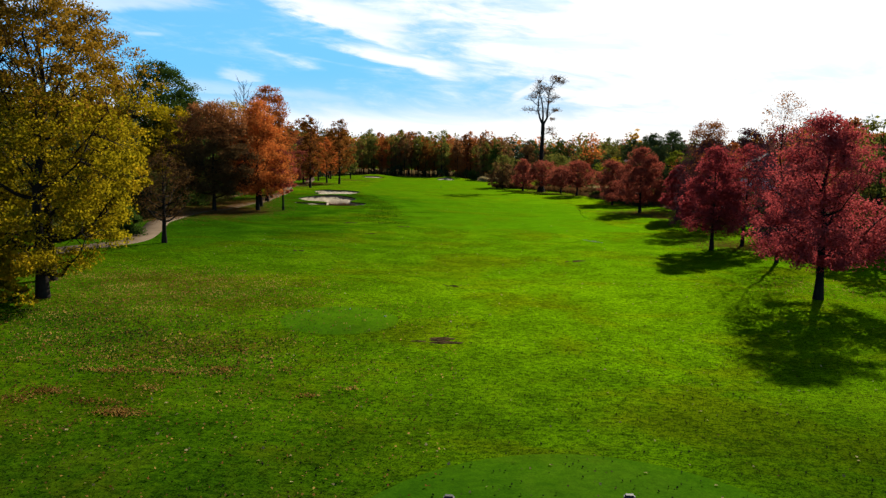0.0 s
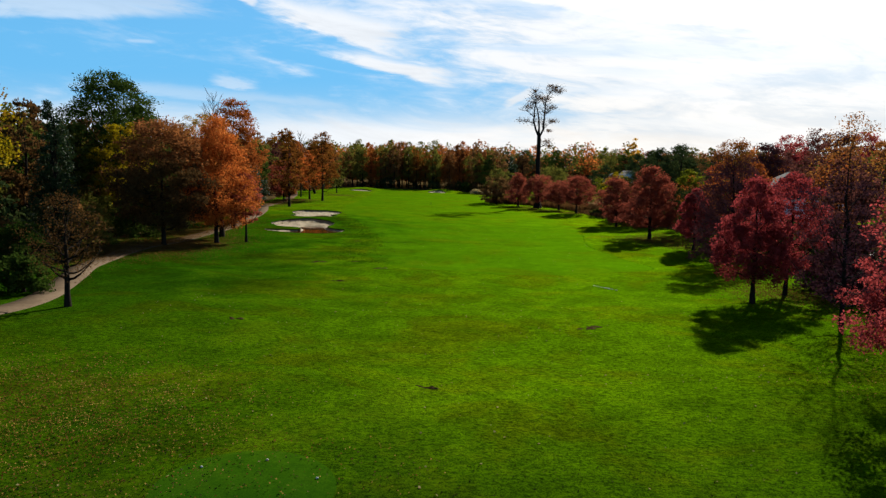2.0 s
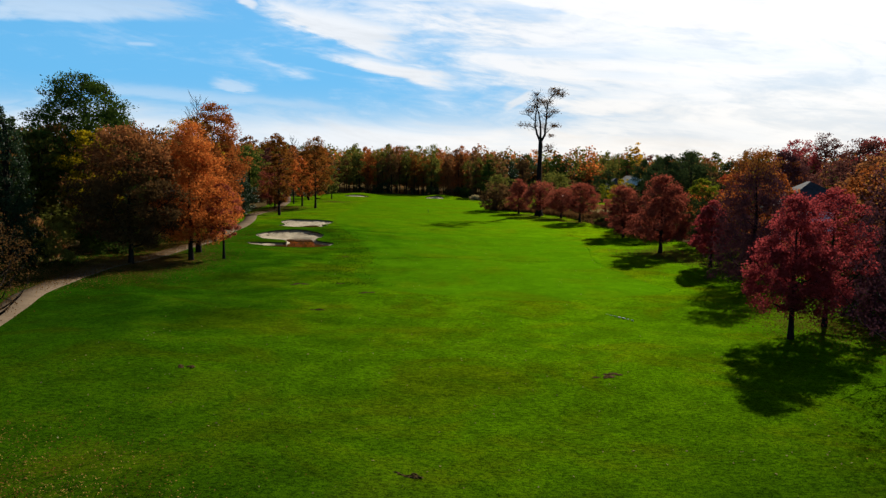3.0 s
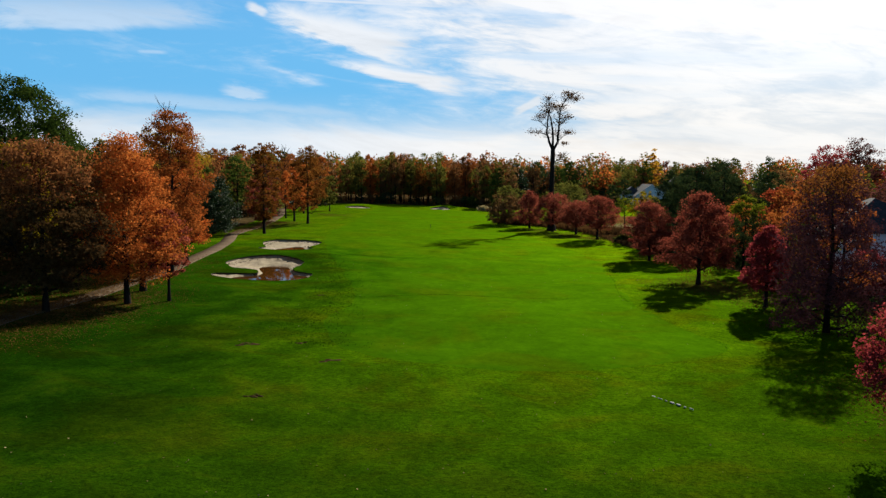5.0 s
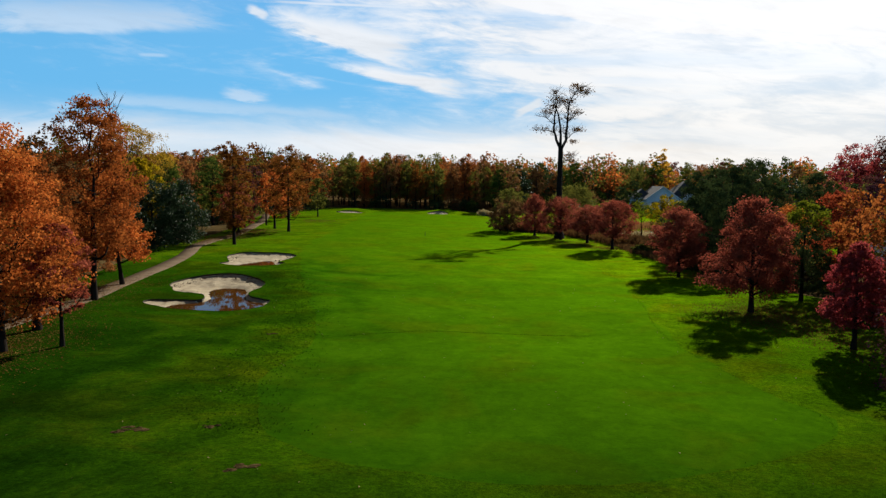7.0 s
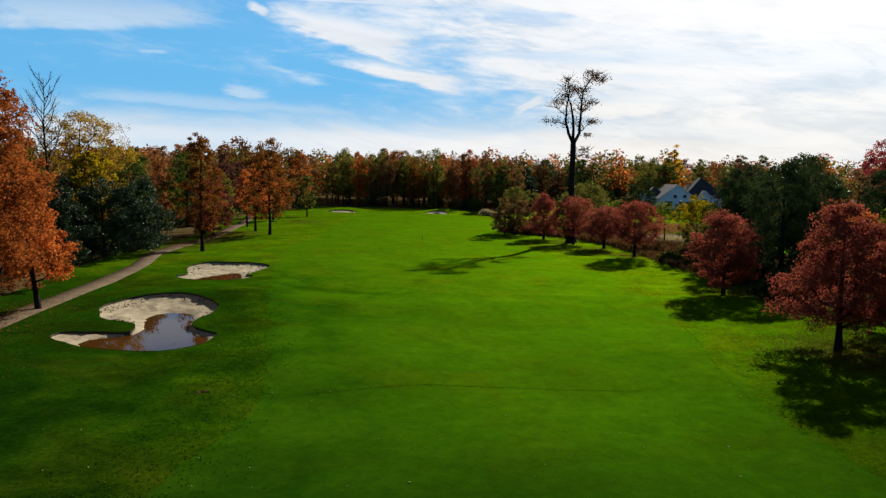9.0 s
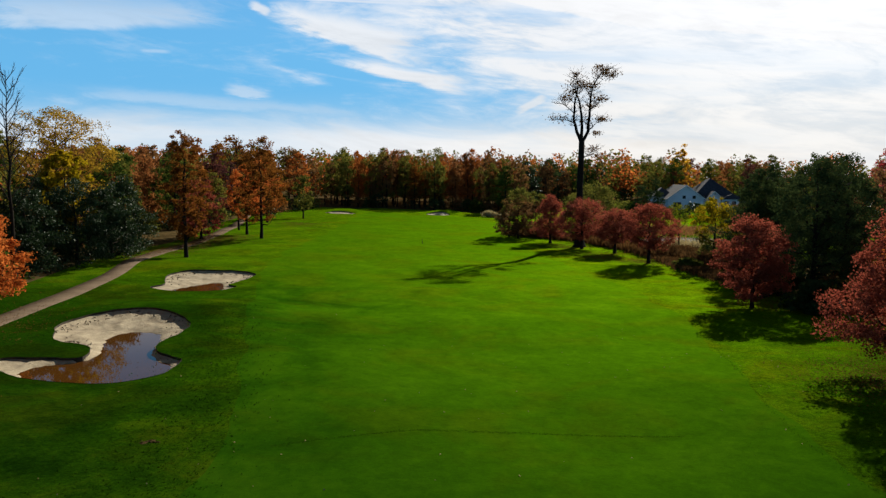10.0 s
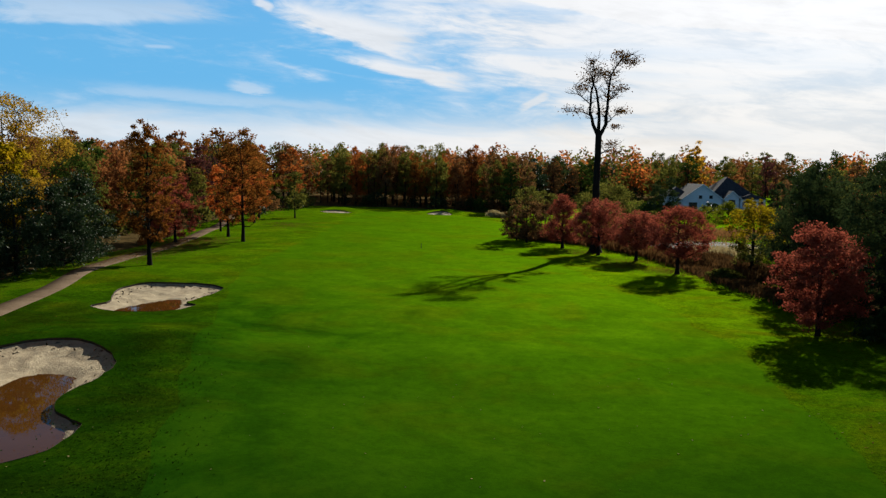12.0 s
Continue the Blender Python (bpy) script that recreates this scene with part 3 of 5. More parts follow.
PATH_LINE = [(-62.0, -40.0), (-46.0, -14.0), (-37.0, 4.0), (-30.0, 18.0), (-25.5, 27.0), (-22.5, 35.0), (-20.9, 42.0), (-20.1, 47.8), (-22.3, 55.8), (-24.4, 62.0), (-25.6, 70.0), (-25.9, 78.0), (-25.9, 87.0), (-26.7, 97.0), (-28.2, 106.5), (-29.6, 116.0),
             (-31.8, 127.0), (-34.6, 137.5), (-36.2, 150.0), (-37.5, 162.0), (-42.0, 185.0), (-50.0, 215.0)]


def spline(points, step, closed=True):
    """A smooth line through the points, at even steps."""
    pts = [Vector(q) for q in points]
    k = len(pts)
    fine_line = []
    for i in range(k if closed else k - 1):
        get = (lambda j: pts[j % k]) if closed else (lambda j: pts[min(max(j, 0), k - 1)])
        a, b, c, d = get(i - 1), get(i), get(i + 1), get(i + 2)
        count = max(1, round((c - b).length / step))
        for j in range(count):
            t = j / count
            fine_line.append(0.5 * ((2 * b) + (c - a) * t + (2 * a - 5 * b + 4 * c - d) * t * t + (3 * b - a - 3 * c + d) * t ** 3))
    if not closed:
        fine_line.append(pts[-1])
    return fine_line


def inside(line, pts):
    """Which of the points (n x 2) lie inside the closed line."""
    poly = np.array([tuple(q) for q in line])
    x, y = pts[:, 0], pts[:, 1]
    hit = np.zeros(len(pts), bool)
    j = len(poly) - 1
    for i in range(len(poly)):
        (xi, yi), (xj, yj) = poly[i], poly[j]
        if yi != yj:
            hit ^= ((yi > y) != (yj > y)) & (x < (xj - xi) * (y - yi) / (yj - yi) + xi)
        j = i
    return hit


def away(line, pts):
    """How far the points lie from the line's corners."""
    poly = np.array([tuple(q) for q in line])
    return np.sqrt(((pts[:, None, :] - poly[None]) ** 2).sum(2)).min(1)


def smooth01(a):
    a = np.clip(a, 0, 1)
    return a * a * (3 - 2 * a)


def land(x, y):
    """The ground's height."""
    x, y = np.asarray(x, float), np.asarray(y, float)
    z = 0.1 * np.sin(x * 0.16 + 1.0) * np.sin(y * 0.11) + 0.07 * np.sin(x * 0.31 + y * 0.23) + 0.05 * np.sin(y * 0.41 - x * 0.12)
    z = z * np.clip((300 - y) / 100, 0.2, 1)
    # the hole falls gently to the pond side; the bunkers lie level
    near, far = np.exp(-((x + 18) ** 2 + (y - 101.5) ** 2) / 130), np.exp(-((x + 22.5) ** 2 + (y - 124) ** 2) / 60)
    across = 70 * np.tanh(x / 70) * (1 - near - far) - 17.5 * near - 22.5 * far
    z = z - 0.035 * np.where(across > 0, 13 * np.tanh(across / 13), across)
    z = z + 0.5 * np.exp(-((x + 19.0) ** 2 / 60 + (y - 111.0) ** 2 / 14)) - 0.2 * np.exp(-((x + 17.0) ** 2 / 60 + (y - 93.0) ** 2 / 20))
    z = z + 0.45 * np.exp(-((x + 22.5) ** 2 / 50 + (y - 131.0) ** 2 / 14)) - 0.2 * np.exp(-((x + 22.0) ** 2 / 40 + (y - 118.0) ** 2 / 16))
    z = z + 1.25 * np.exp(-((x + 9.5) ** 2 / 30 + (y - 245.6) ** 2 / 10))
    z = z + 0.8 * np.exp(-((x + 34.0) ** 2 / 40 + (y - 238.4) ** 2 / 10))
    z = z + 0.3 * smooth01(1.25 - np.hypot((x - 5.9) / 5.4, (y - 11.0) / 6.4))
    z = z + 0.12 * smooth01(1.3 - np.hypot((x + 1.85) / 2.8, (y - 28.2) / 2.9))
    z = z + 1.8 * smooth01((y - 228) / 28) * smooth01((x - 14) / 20)
    z = z - 1.0 * np.exp(-((x - 34.5) ** 2 / 70 + (y - 184) ** 2 / 110))
    return z


def land_z(x, y):
    return float(land(x, y))


def ellipse(cx, cy, rx, ry, k=48):
    return [Vector((cx + rx * math.cos(2 * math.pi * i / k), cy + ry * math.sin(2 * math.pi * i / k))) for i in range(k)]


rims = [[q + 0.13 * Vector((noise.noise(Vector((*q, 2.0)) * 1.3), noise.noise(Vector((*q, 8.0)) * 1.3))) for q in spline(o, 0.3)] for o in (BUNKER_NEAR, BUNKER_FAR, GREEN_LEFT, GREEN_RIGHT)]
fairway_line = spline(FAIRWAY_EDGE, 1.0)
fairway_line = [q + Vector((noise.noise(Vector((*q, 0.0)) * 0.9), noise.noise(Vector((*q, 5.0)) * 0.9))) * 0.22 + Vector((noise.noise(Vector((*q, 9.0)) * 0.22), 0)) * 0.9 for q in fairway_line]
tee_line, low_tee_line = ellipse(5.9, 10.2, 4.9, 5.8, 60), ellipse(-1.85, 28.2, 2.25, 2.3)
wood_lines = [spline([(-34, 30), (-29.5, 50), (-30, 64), (-31, 80), (-31.5, 95), (-33.2, 110), (-36.6, 125), (-38.8, 140), (-41, 165), (-48, 200), (-47, 246), (-40, 258), (-20, 262), (2, 256), (14, 266), (30, 300), (66, 330), (70, 420), (-160, 420), (-170, 38)], 4.0),
              spline([(37, 40), (35, 60), (34, 85), (32.5, 104), (30, 118), (29, 134), (31, 150), (48, 158), (52, 132), (110, 130), (110, 40)], 4.0)]
outlines = rims + [fairway_line, tee_line, low_tee_line] + wood_lines
spots = []
for x0, x1, y0, y1, d in ((-34, 34, 2, 140, 1.0), (-60, 70, -20, 290, 3.0), (-240, 260, -120, 480, 15.0), (-2500, 2500, -1500, 3000, 125.0)):
    gx, gy = np.meshgrid(np.arange(x0, x1 + d / 2, d), np.arange(y0, y1 + d / 2, d))
    spots.append(np.stack([gx.ravel(), gy.ravel()], 1))
keep = [spots[0]]
for finer, coarser, (x0, x1, y0, y1) in zip(spots, spots[1:], ((-34, 34, 2, 140), (-60, 70, -20, 290), (-240, 260, -120, 480))):
    outer = (coarser[:, 0] < x0 - 0.5) | (coarser[:, 0] > x1 + 0.5) | (coarser[:, 1] < y0 - 0.5) | (coarser[:, 1] > y1 + 0.5)
    keep.append(coarser[outer])
spots = np.concatenate(keep) + np.random.default_rng(3).uniform(-0.02, 0.02, (sum(map(len, keep)), 2))
for line in outlines:
    near_box = (np.abs(spots - np.mean([tuple(q) for q in line], axis=0)) < 130).all(1)
    far_enough = np.ones(len(spots), bool)
    far_enough[near_box] = away(line, spots[near_box]) > 0.18
    spots = spots[far_enough]
points, edges = [Vector(q) for q in spots], []
for line in outlines:
    first = len(points)
    points += line
    edges += [(first + i, first + (i + 1) % len(line)) for i in range(len(line))]
flat, _, cells = geometry.delaunay_2d_cdt(points, edges, [], 0, 1e-5)[:3]
xy = np.array([tuple(q) for q in flat])
middle = np.array([xy[list(f)].mean(0) for f in cells])
hole = np.zeros(len(cells), bool)
for rim in rims:
    hole |= inside(rim, middle)
slot = np.where(inside(fairway_line, middle), 1, np.where(inside(tee_line, middle) | inside(low_tee_line, middle), 2, 0))
slot = np.where(inside(wood_lines[0], middle) | inside(wood_lines[1], middle), 3, slot)
heights = land(xy[:, 0], xy[:, 1])
ground = solid("ground", np.column_stack([xy, heights]), [f for f, h in zip(cells, hole) if not h], [ROUGH, FAIRWAY, TEE, FLOOR], smooth=True, slots=slot[~hole].astype(np.int32))
tagged(ground, "mown green golf grass with rough, fairway and tee", "ground", kind="structure")


def bunker(rim, pool, level, label, water=True):
    """A sand bunker: a cut turf lip, raked sand that falls to the bottom, and the rain water that stands in it."""
    ob = new("bunker")
    tagged(ob, label, "bunker", kind="structure")
    pool_line = spline(pool, 0.3)
    lo, hi = np.min([tuple(q) for q in rim], 0), np.max([tuple(q) for q in rim], 0)
    gx, gy = np.meshgrid(np.arange(lo[0], hi[0], 0.35), np.arange(lo[1], hi[1], 0.35))
    grid = np.stack([gx.ravel(), gy.ravel()], 1)
    grid = grid[inside(rim, grid)]
    grid = grid[away(rim, grid) > 0.15]
    pts = list(rim) + [Vector(q) for q in grid]
    k = len(rim)
    vs, _, fs = geometry.delaunay_2d_cdt(pts, [(i, (i + 1) % k) for i in range(k)], [], 1, 1e-5)[:3]
    q2 = np.array([tuple(q) for q in vs])
    rim_z = np.array([land_z(*q) for q in rim])
    nearest = ((q2[:, None, :] - np.array([tuple(q) for q in rim])[None]) ** 2).sum(2)
    back = np.clip((q2[:, 1] - lo[1] - 0.5 * (hi[1] - lo[1])) / (0.35 * (hi[1] - lo[1])), 0, 1)
    top = rim_z[nearest.argmin(1)] - 0.12
    to_rim, to_pool, wet = np.sqrt(nearest.min(1)), away(pool_line, q2), inside(pool_line, q2)
    f = to_pool / (to_pool + to_rim + 1e-6)
    ripple = np.array([noise.noise(Vector((x * 0.9, y * 0.9, 4.0))) * 0.1 + noise.noise(Vector((x * 2.6, y * 2.6, 1.0))) * 0.09 for x, y in q2])
    z = np.where(wet, level - 0.06 - 0.25 * np.minimum(to_pool, 1.5), level + (np.maximum(top, level + 0.02) - level) * f ** 0.8 + ripple * np.minimum(1, 3 * np.minimum(to_pool, to_rim)))
    cut = 0.14 * back * np.clip(to_rim / 0.45, 0, 1) * np.clip((z - level) / 0.4, 0, 1)
    z = np.where(wet, z, np.maximum(z - cut, level + np.minimum(0.05, 0.1 * to_pool)))
    z = np.where(to_rim < 0.02, np.minimum(np.where(wet, level - 0.02, z), top), z)
    solid("sand", np.column_stack([q2, z]), fs, SAND, ob, "pale bunker sand", smooth=True)
    ring, faces, mid_y = [], [], lo[1] + 0.5 * (hi[1] - lo[1])
    for q in rim:
        zt = land_z(*q)
        ring += [(q.x, q.y, zt + 0.015), (q.x, q.y, zt - 0.16 if q.y > mid_y else min(zt - 0.1, level) - 0.25)]
    for i in range(k):
        j = (i + 1) % k
        faces.append((2 * i, 2 * j, 2 * j + 1, 2 * i + 1))
    solid("turf_lip", ring, faces, SOIL, ob, "dark cut turf edge")
    g = np.random.default_rng(len(rim))
    dry = np.flatnonzero(~wet & (to_rim > 0.12) & (to_rim < 1.1) & (to_pool > 0.5) & (q2[:, 1] > lo[1] + 0.3 * (hi[1] - lo[1])))
    chosen = g.choice(dry, min(len(dry), 70))
    clods = np.column_stack([q2[chosen] + g.normal(0, 0.1, (len(chosen), 2)), z[chosen] + 0.02])
    tagged(quads("clods", leaf_quads(g, clods, 0.3, 0.28, 1.5), SOIL, ob, "dark crumbs of turf on the sand"), kind="stuff")
    if water:
        wide = [Vector(q) for q in rim]
        solid("rain_water", [(q.x, q.y, level) for q in wide], [tuple(range(len(wide)))], WATER, ob, "brown rain water reflecting sky")
    return ob


bunker(rims[0], POOL_NEAR, 0.3, "kidney-shaped pale sand bunker with muddy rain water")
bunker(rims[1], POOL_FAR, 0.46, "pale sand bunker with a muddy pool at its low side")
bunker(rims[2], [(-35, 231.8), (-33.5, 232.4), (-32.5, 231.9)], land_z(-33.5, 232.0) - 0.12, "small pale sand bunker beside the green", False)
bunker(rims[3], [(-12.5, 239.9), (-11.5, 240.4), (-10.8, 239.8)], land_z(-11.5, 240.0) - 0.12, "small pale sand bunker under a grassy mound", False)

line = spline(PATH_LINE, 0.8, closed=False)
verts, faces = [], []
for i, q in enumerate(line):
    side = (line[min(i + 1, len(line) - 1)] - line[max(i - 1, 0)]).normalized()
    side = Vector((side.y, -side.x))
    for off, drop in ((-0.9, -0.1), (-0.83, 0.045), (0, 0.06), (0.83, 0.045), (0.9, -0.1)):
        e = q + side * (off + 0.05 * noise.noise(Vector((i * 0.3, off, 0))))
        verts.append((e.x, e.y, land_z(e.x, e.y) + drop))
    if i:
        faces += [(5 * i - 5 + j, 5 * i - 4 + j, 5 * i + 1 + j, 5 * i + j) for j in range(4)]
line_of_path = line
cart_path = tagged(solid("cart_path", verts, faces, TARMAC, smooth=True), "tan-grey tarmac cart path winding beside the trees", "path", kind="structure")

# ---------------------------------------------------------------- trees beside the hole


def on(x, y):
    return (x, y, land_z(x, y) - 0.03)


RED = "crimson red maple with a bushy crown on the rough"
ROW = "red maples beside the fairway"
for i, (x, y, h, r, bole, per, size, mat) in enumerate((
        (19.7, 36.9, 9.0, 3.6, 1.7, 150, 0.145, CRIMSON), (20.6, 57.5, 7.9, 2.9, 1.5, 110, 0.16, CRIMSON), (25.5, 88.4, 6.5, 2.1, 1.4, 80, 0.17, CRIMSON), (23.6, 100.5, 8.9, 4.0, 1.5, 120, 0.19, SCARLET),
        (23.4, 122.0, 7.4, 2.8, 0.8, 95, 0.2, SCARLET), (20.8, 149.9, 7.1, 3.2, 1.9, 75, 0.19, SCARLET), (18.6, 161.1, 6.0, 3.0, 1.6, 75, 0.19, SCARLET), (15.0, 167.6, 7.2, 3.4, 1.6, 75, 0.19, SCARLET),
        (11.0, 174.5, 7.4, 3.1, 1.1, 75, 0.19, SCARLET))):
    t = tree("red_maple", on(x, y), h, r, bole, mat, 20 + i, "round" if 120 < y < 170 else "egg", 260, per, size, 0.13 if r < 3 else 0.17, 20, 0.1 if y > 120 else 0.085, hollow=0.2, ragged=0.3, fill=1.0, label=RED)
    tagged(t, group=ROW)
tree("red_maple", on(24.2, 61.6), 8.4, 2.5, 1.9, CRIMSON, 41, "oval", 180, 75, 0.18, 0.12, 14, 0.09, fill=1.0, lean=(0.04, 0.02), label="slim crimson maple with a leaning trunk")
tree("gold_topped_tree", on(23.1, 51.3), 11.6, 2.4, 1.2, DUSK, 43, "oval", 220, 26, 0.15, 0.1, 26, 0.13, ragged=0.6, tips=GILT, label="half-bare dusky tree with golden leaves at its top")
# sunlit top put into the colour: GILT above, shaded DUSK below
tree("gold_topped_tree", on(26.3, 79.6), 11.6, 3.4, 0.4, DUSK, 48, "dome", 420, 66, 0.19, 0.16, 26, 0.11, ragged=0.3, tips=GILT, top_at=0.8, label="upright tree with painted shade in its dusky leaves and a sunlit rust-gold top")
tree("dark_autumn_tree", on(47.5, 107.0), 13.4, 4.6, 0.4, PLUM, 46, "oval", 240, 60, 0.32, 0.26, 16, 0.1, label="tall dense tree with plum-brown leaves")
tree("dark_autumn_tree", on(42.0, 115.0), 12.0, 4.2, 0.3, DUSK, 44, "oval", 320, 65, 0.32, 0.26, 16, 0.1, label="tall dense tree with dusky rust-gold leaves")
tree("fiery_tree", on(35.3, 112.7), 9.6, 2.4, 1.0, EMBER, 47, "round", 150, 70, 0.24, 0.16, 12, 0.11, label="small tree with fiery orange-red leaves")
tree("fiery_tree", on(33.2, 118.5), 7.6, 2.2, 1.0, ORANGE, 49, "round", 130, 60, 0.24, 0.15, 12, 0.11, label="small tree with dull orange leaves")
for i, (x, y, h, r) in enumerate(((90.0, 227.0, 19.0, 7.0), (100.0, 233.0, 20.5, 7.5), (111.0, 228.0, 20.0, 7.5))):
    tree("plum_tree", on(x, y), h, r, 3.0, PLUM if i % 2 else CRIMSON, 140 + i, "dome", 160, 50, 0.6, 0.3, 12, 0.1, label="huge rounded tree with plum-red leaves")
tree("green_tree", on(29.4, 105.8), 8.4, 2.8, 0.8, SHADY, 45, "oval", 170, 60, 0.24, 0.13, 10, tips=LIME, label="small dark green tree with yellow-green top behind red maples")
for i, (x, y, h, r) in enumerate(((29.9, 140.6, 11.4, 3.9), (37.2, 141.5, 12.8, 4.0), (35.6, 133.5, 12.8, 3.9), (30.4, 127.8, 12.0, 4.2), (41.0, 131.0, 11.0, 3.6), (35.8, 152.5, 11.8, 3.9), (33.4, 146.5, 11.0, 3.2))):
    tree("willow", on(x, y), h, r, 2.2, SHADY, 50 + i, "dome", 200, 84, 0.25, 0.22, 16, 0.09, ragged=0.75, hollow=0.3, label="dark green spreading willow with a ragged airy crown")

# the tall, almost bare tree with its high forked crown
tall = new("tall_tree")
tall.location = on(15.0, 170.9)
rnd, rng = random.Random(8), np.random.default_rng(8)
stem = Tubes()
FORK_Z = 15.4
stem.add([Vector(q) for q in ((0, 0, -0.4), (0, 0, 0.25), (0.02, 0, 1.3), (-0.06, 0, 5), (-0.1, 0, 9), (0.0, 0, 12.5), (0.05, 0, FORK_Z))], [1.25, 0.9, 0.58, 0.5, 0.46, 0.43, 0.42], 10)
BOUGH_LINES = (((0.05, 0, -0.3), (-0.7, 0.2, 1.4), (-1.15, 0.3, 3.0), (-1.05, 0.2, 5.4), (-0.6, 0.1, 8.0), (-0.9, 0, 9.4)), ((0.05, 0, -0.2), (0.0, -0.4, 2.0), (-0.3, -0.7, 4.6), (-0.9, -0.8, 6.6), (-1.4, -0.6, 8.0)),
         ((0.05, 0, -0.3), (0.95, 0.1, 1.4), (1.1, 0.2, 3.4), (1.2, 0.3, 5.2), (1.5, 0.3, 7.8), (2.9, 0.2, 9.9), (4.0, 0.1, 10.3)))
SIDE_BOUGHS = (((-1.1, 0.3, 4.0), (-2.2, 0.6, 5.0), (-3.0, 0.8, 5.4)), ((1.15, 0.2, 4.4), (2.2, -0.3, 5.4), (3.1, -0.5, 6.0)),
         ((-1.15, 0.3, 2.6), (-2.2, 0.2, 3.0), (-4.0, 0.1, 3.1)), ((0.8, 0, 1.2), (1.7, 0.4, 2.2), (2.8, 0.5, 3.1)), ((1.2, 0.3, 5.4), (0.9, 0.7, 7.0), (0.3, 0.9, 8.2)), ((0.05, 0, -2.6), (1.0, 0.1, -2.0), (1.9, 0.2, -1.2)))
for limb in BOUGH_LINES + SIDE_BOUGHS:
    pts = [Vector((x, y, z + FORK_Z)) for x, y, z in limb]
    pts = [q for a, b in zip(pts, pts[1:]) for q in (a, a.lerp(b, 0.5) + Vector((rnd.gauss(0, 0.08), rnd.gauss(0, 0.08), 0)))] + [pts[-1]]
    r0 = 0.26 if limb[0][2] in (-0.3, -0.2) else 0.09
    stem.add(pts, [r0 * (1 - 0.82 * i / (len(pts) - 1)) for i in range(len(pts))], 6)
    for q in pts[3 if r0 > 0.2 else 1:]:
        for _ in range(4):
            az, out_by = rnd.uniform(0, 6.28), rnd.uniform(0.5, 1.7)
            tip = q + Vector((math.cos(az) * out_by, math.sin(az) * out_by, rnd.uniform(0.0, 1.0)))
            mid = q.lerp(tip, 0.5) + Vector((0, 0, -0.12))
            stem.add([q, mid, tip], [0.045, 0.03, 0.012], 4)
            for _ in range(2):
                stem.add([mid, tip + Vector((rnd.gauss(0, 0.4), rnd.gauss(0, 0.4), rnd.gauss(0.1, 0.3)))], [0.022, 0.008], 3)
stem.build("trunk", tall)
# tufts of leaves: place from the fork, spread, number
LEAF_TUFTS = ((3.0, 9.7, 0.8, 260), (4.1, 9.4, 0.7, 240), (2.4, 10.4, 0.5, 120), (-1.0, 9.5, 0.45, 110), (-0.6, 8.0, 0.9, 260), (0.8, 7.8, 0.8, 240), (-2.2, 6.2, 0.7, 200), (2.4, 6.0, 0.7, 170), (2.9, 3.1, 0.55, 170), (-3.2, 3.3, 0.8, 110), (2.1, 1.1, 0.4, 110), (1.6, -1.2, 0.6, 130),
         (2.1, -2.2, 0.6, 120), (-1.3, 7.0, 0.6, 130), (1.4, 5.0, 0.5, 80), (0.2, 2.9, 0.4, 60))
c = np.concatenate([rng.normal(size=(k, 3)) * (d, d, d * 0.42) + (x, rng.normal(0, 0.3), z + FORK_Z) for x, z, d, k in LEAF_TUFTS])
quads("crown", leaf_quads(rng, c, 0.26), BROWN, tall)
tagged(tall, "very tall bare-trunked tree with a sparse forked crown", "tree")



def bare_tree(at, height, seed, girth, label):
    """A leafless tree: one straight stem, ascending branches that fork twice."""
    ob, pick, wood_of = new("bare_tree"), random.Random(seed), Tubes()
    ob.location = at
    spine = [Vector((pick.gauss(0, 0.008) * height * k / 9, pick.gauss(0, 0.008) * height * k / 9, height * k / 9)) for k in range(10)]
    spine[0].z = -0.3
    wood_of.add(spine, [girth * (1.25 - 0.13 * k) for k in range(9)] + [0.025], 8)
    for k in range(34):
        f = 0.34 + 0.63 * k / 33
        q = spine[min(int(f * 9), 8)].lerp(spine[min(int(f * 9) + 1, 9)], f * 9 - int(f * 9))
        az, reach_out = k * 2.4 + pick.uniform(-0.4, 0.4), height * (0.05 + 0.2 * (1 - f) ** 0.8) * pick.uniform(0.75, 1.15)
        out_way = Vector((math.cos(az), math.sin(az), 0))
        a, b = q + out_way * reach_out * 0.5 + Vector((0, 0, reach_out * 0.55)), q + out_way * reach_out * 0.85 + Vector((0, 0, reach_out * 1.35))
        wood_of.add([q, a, b], [0.042, 0.03, 0.012], 5)
        for root in (q.lerp(a, 0.6), a, a.lerp(b, 0.4), a.lerp(b, 0.7)):
            for _ in range(2):
                turn = az + pick.uniform(-1.3, 1.3)
                tip = root + Vector((math.cos(turn), math.sin(turn), pick.uniform(0.7, 1.7))) * reach_out * pick.uniform(0.2, 0.38)
                wood_of.add([root, tip], [0.016, 0.007], 3)
    wood_of.build("trunk", ob)
    return tagged(ob, label, "tree")


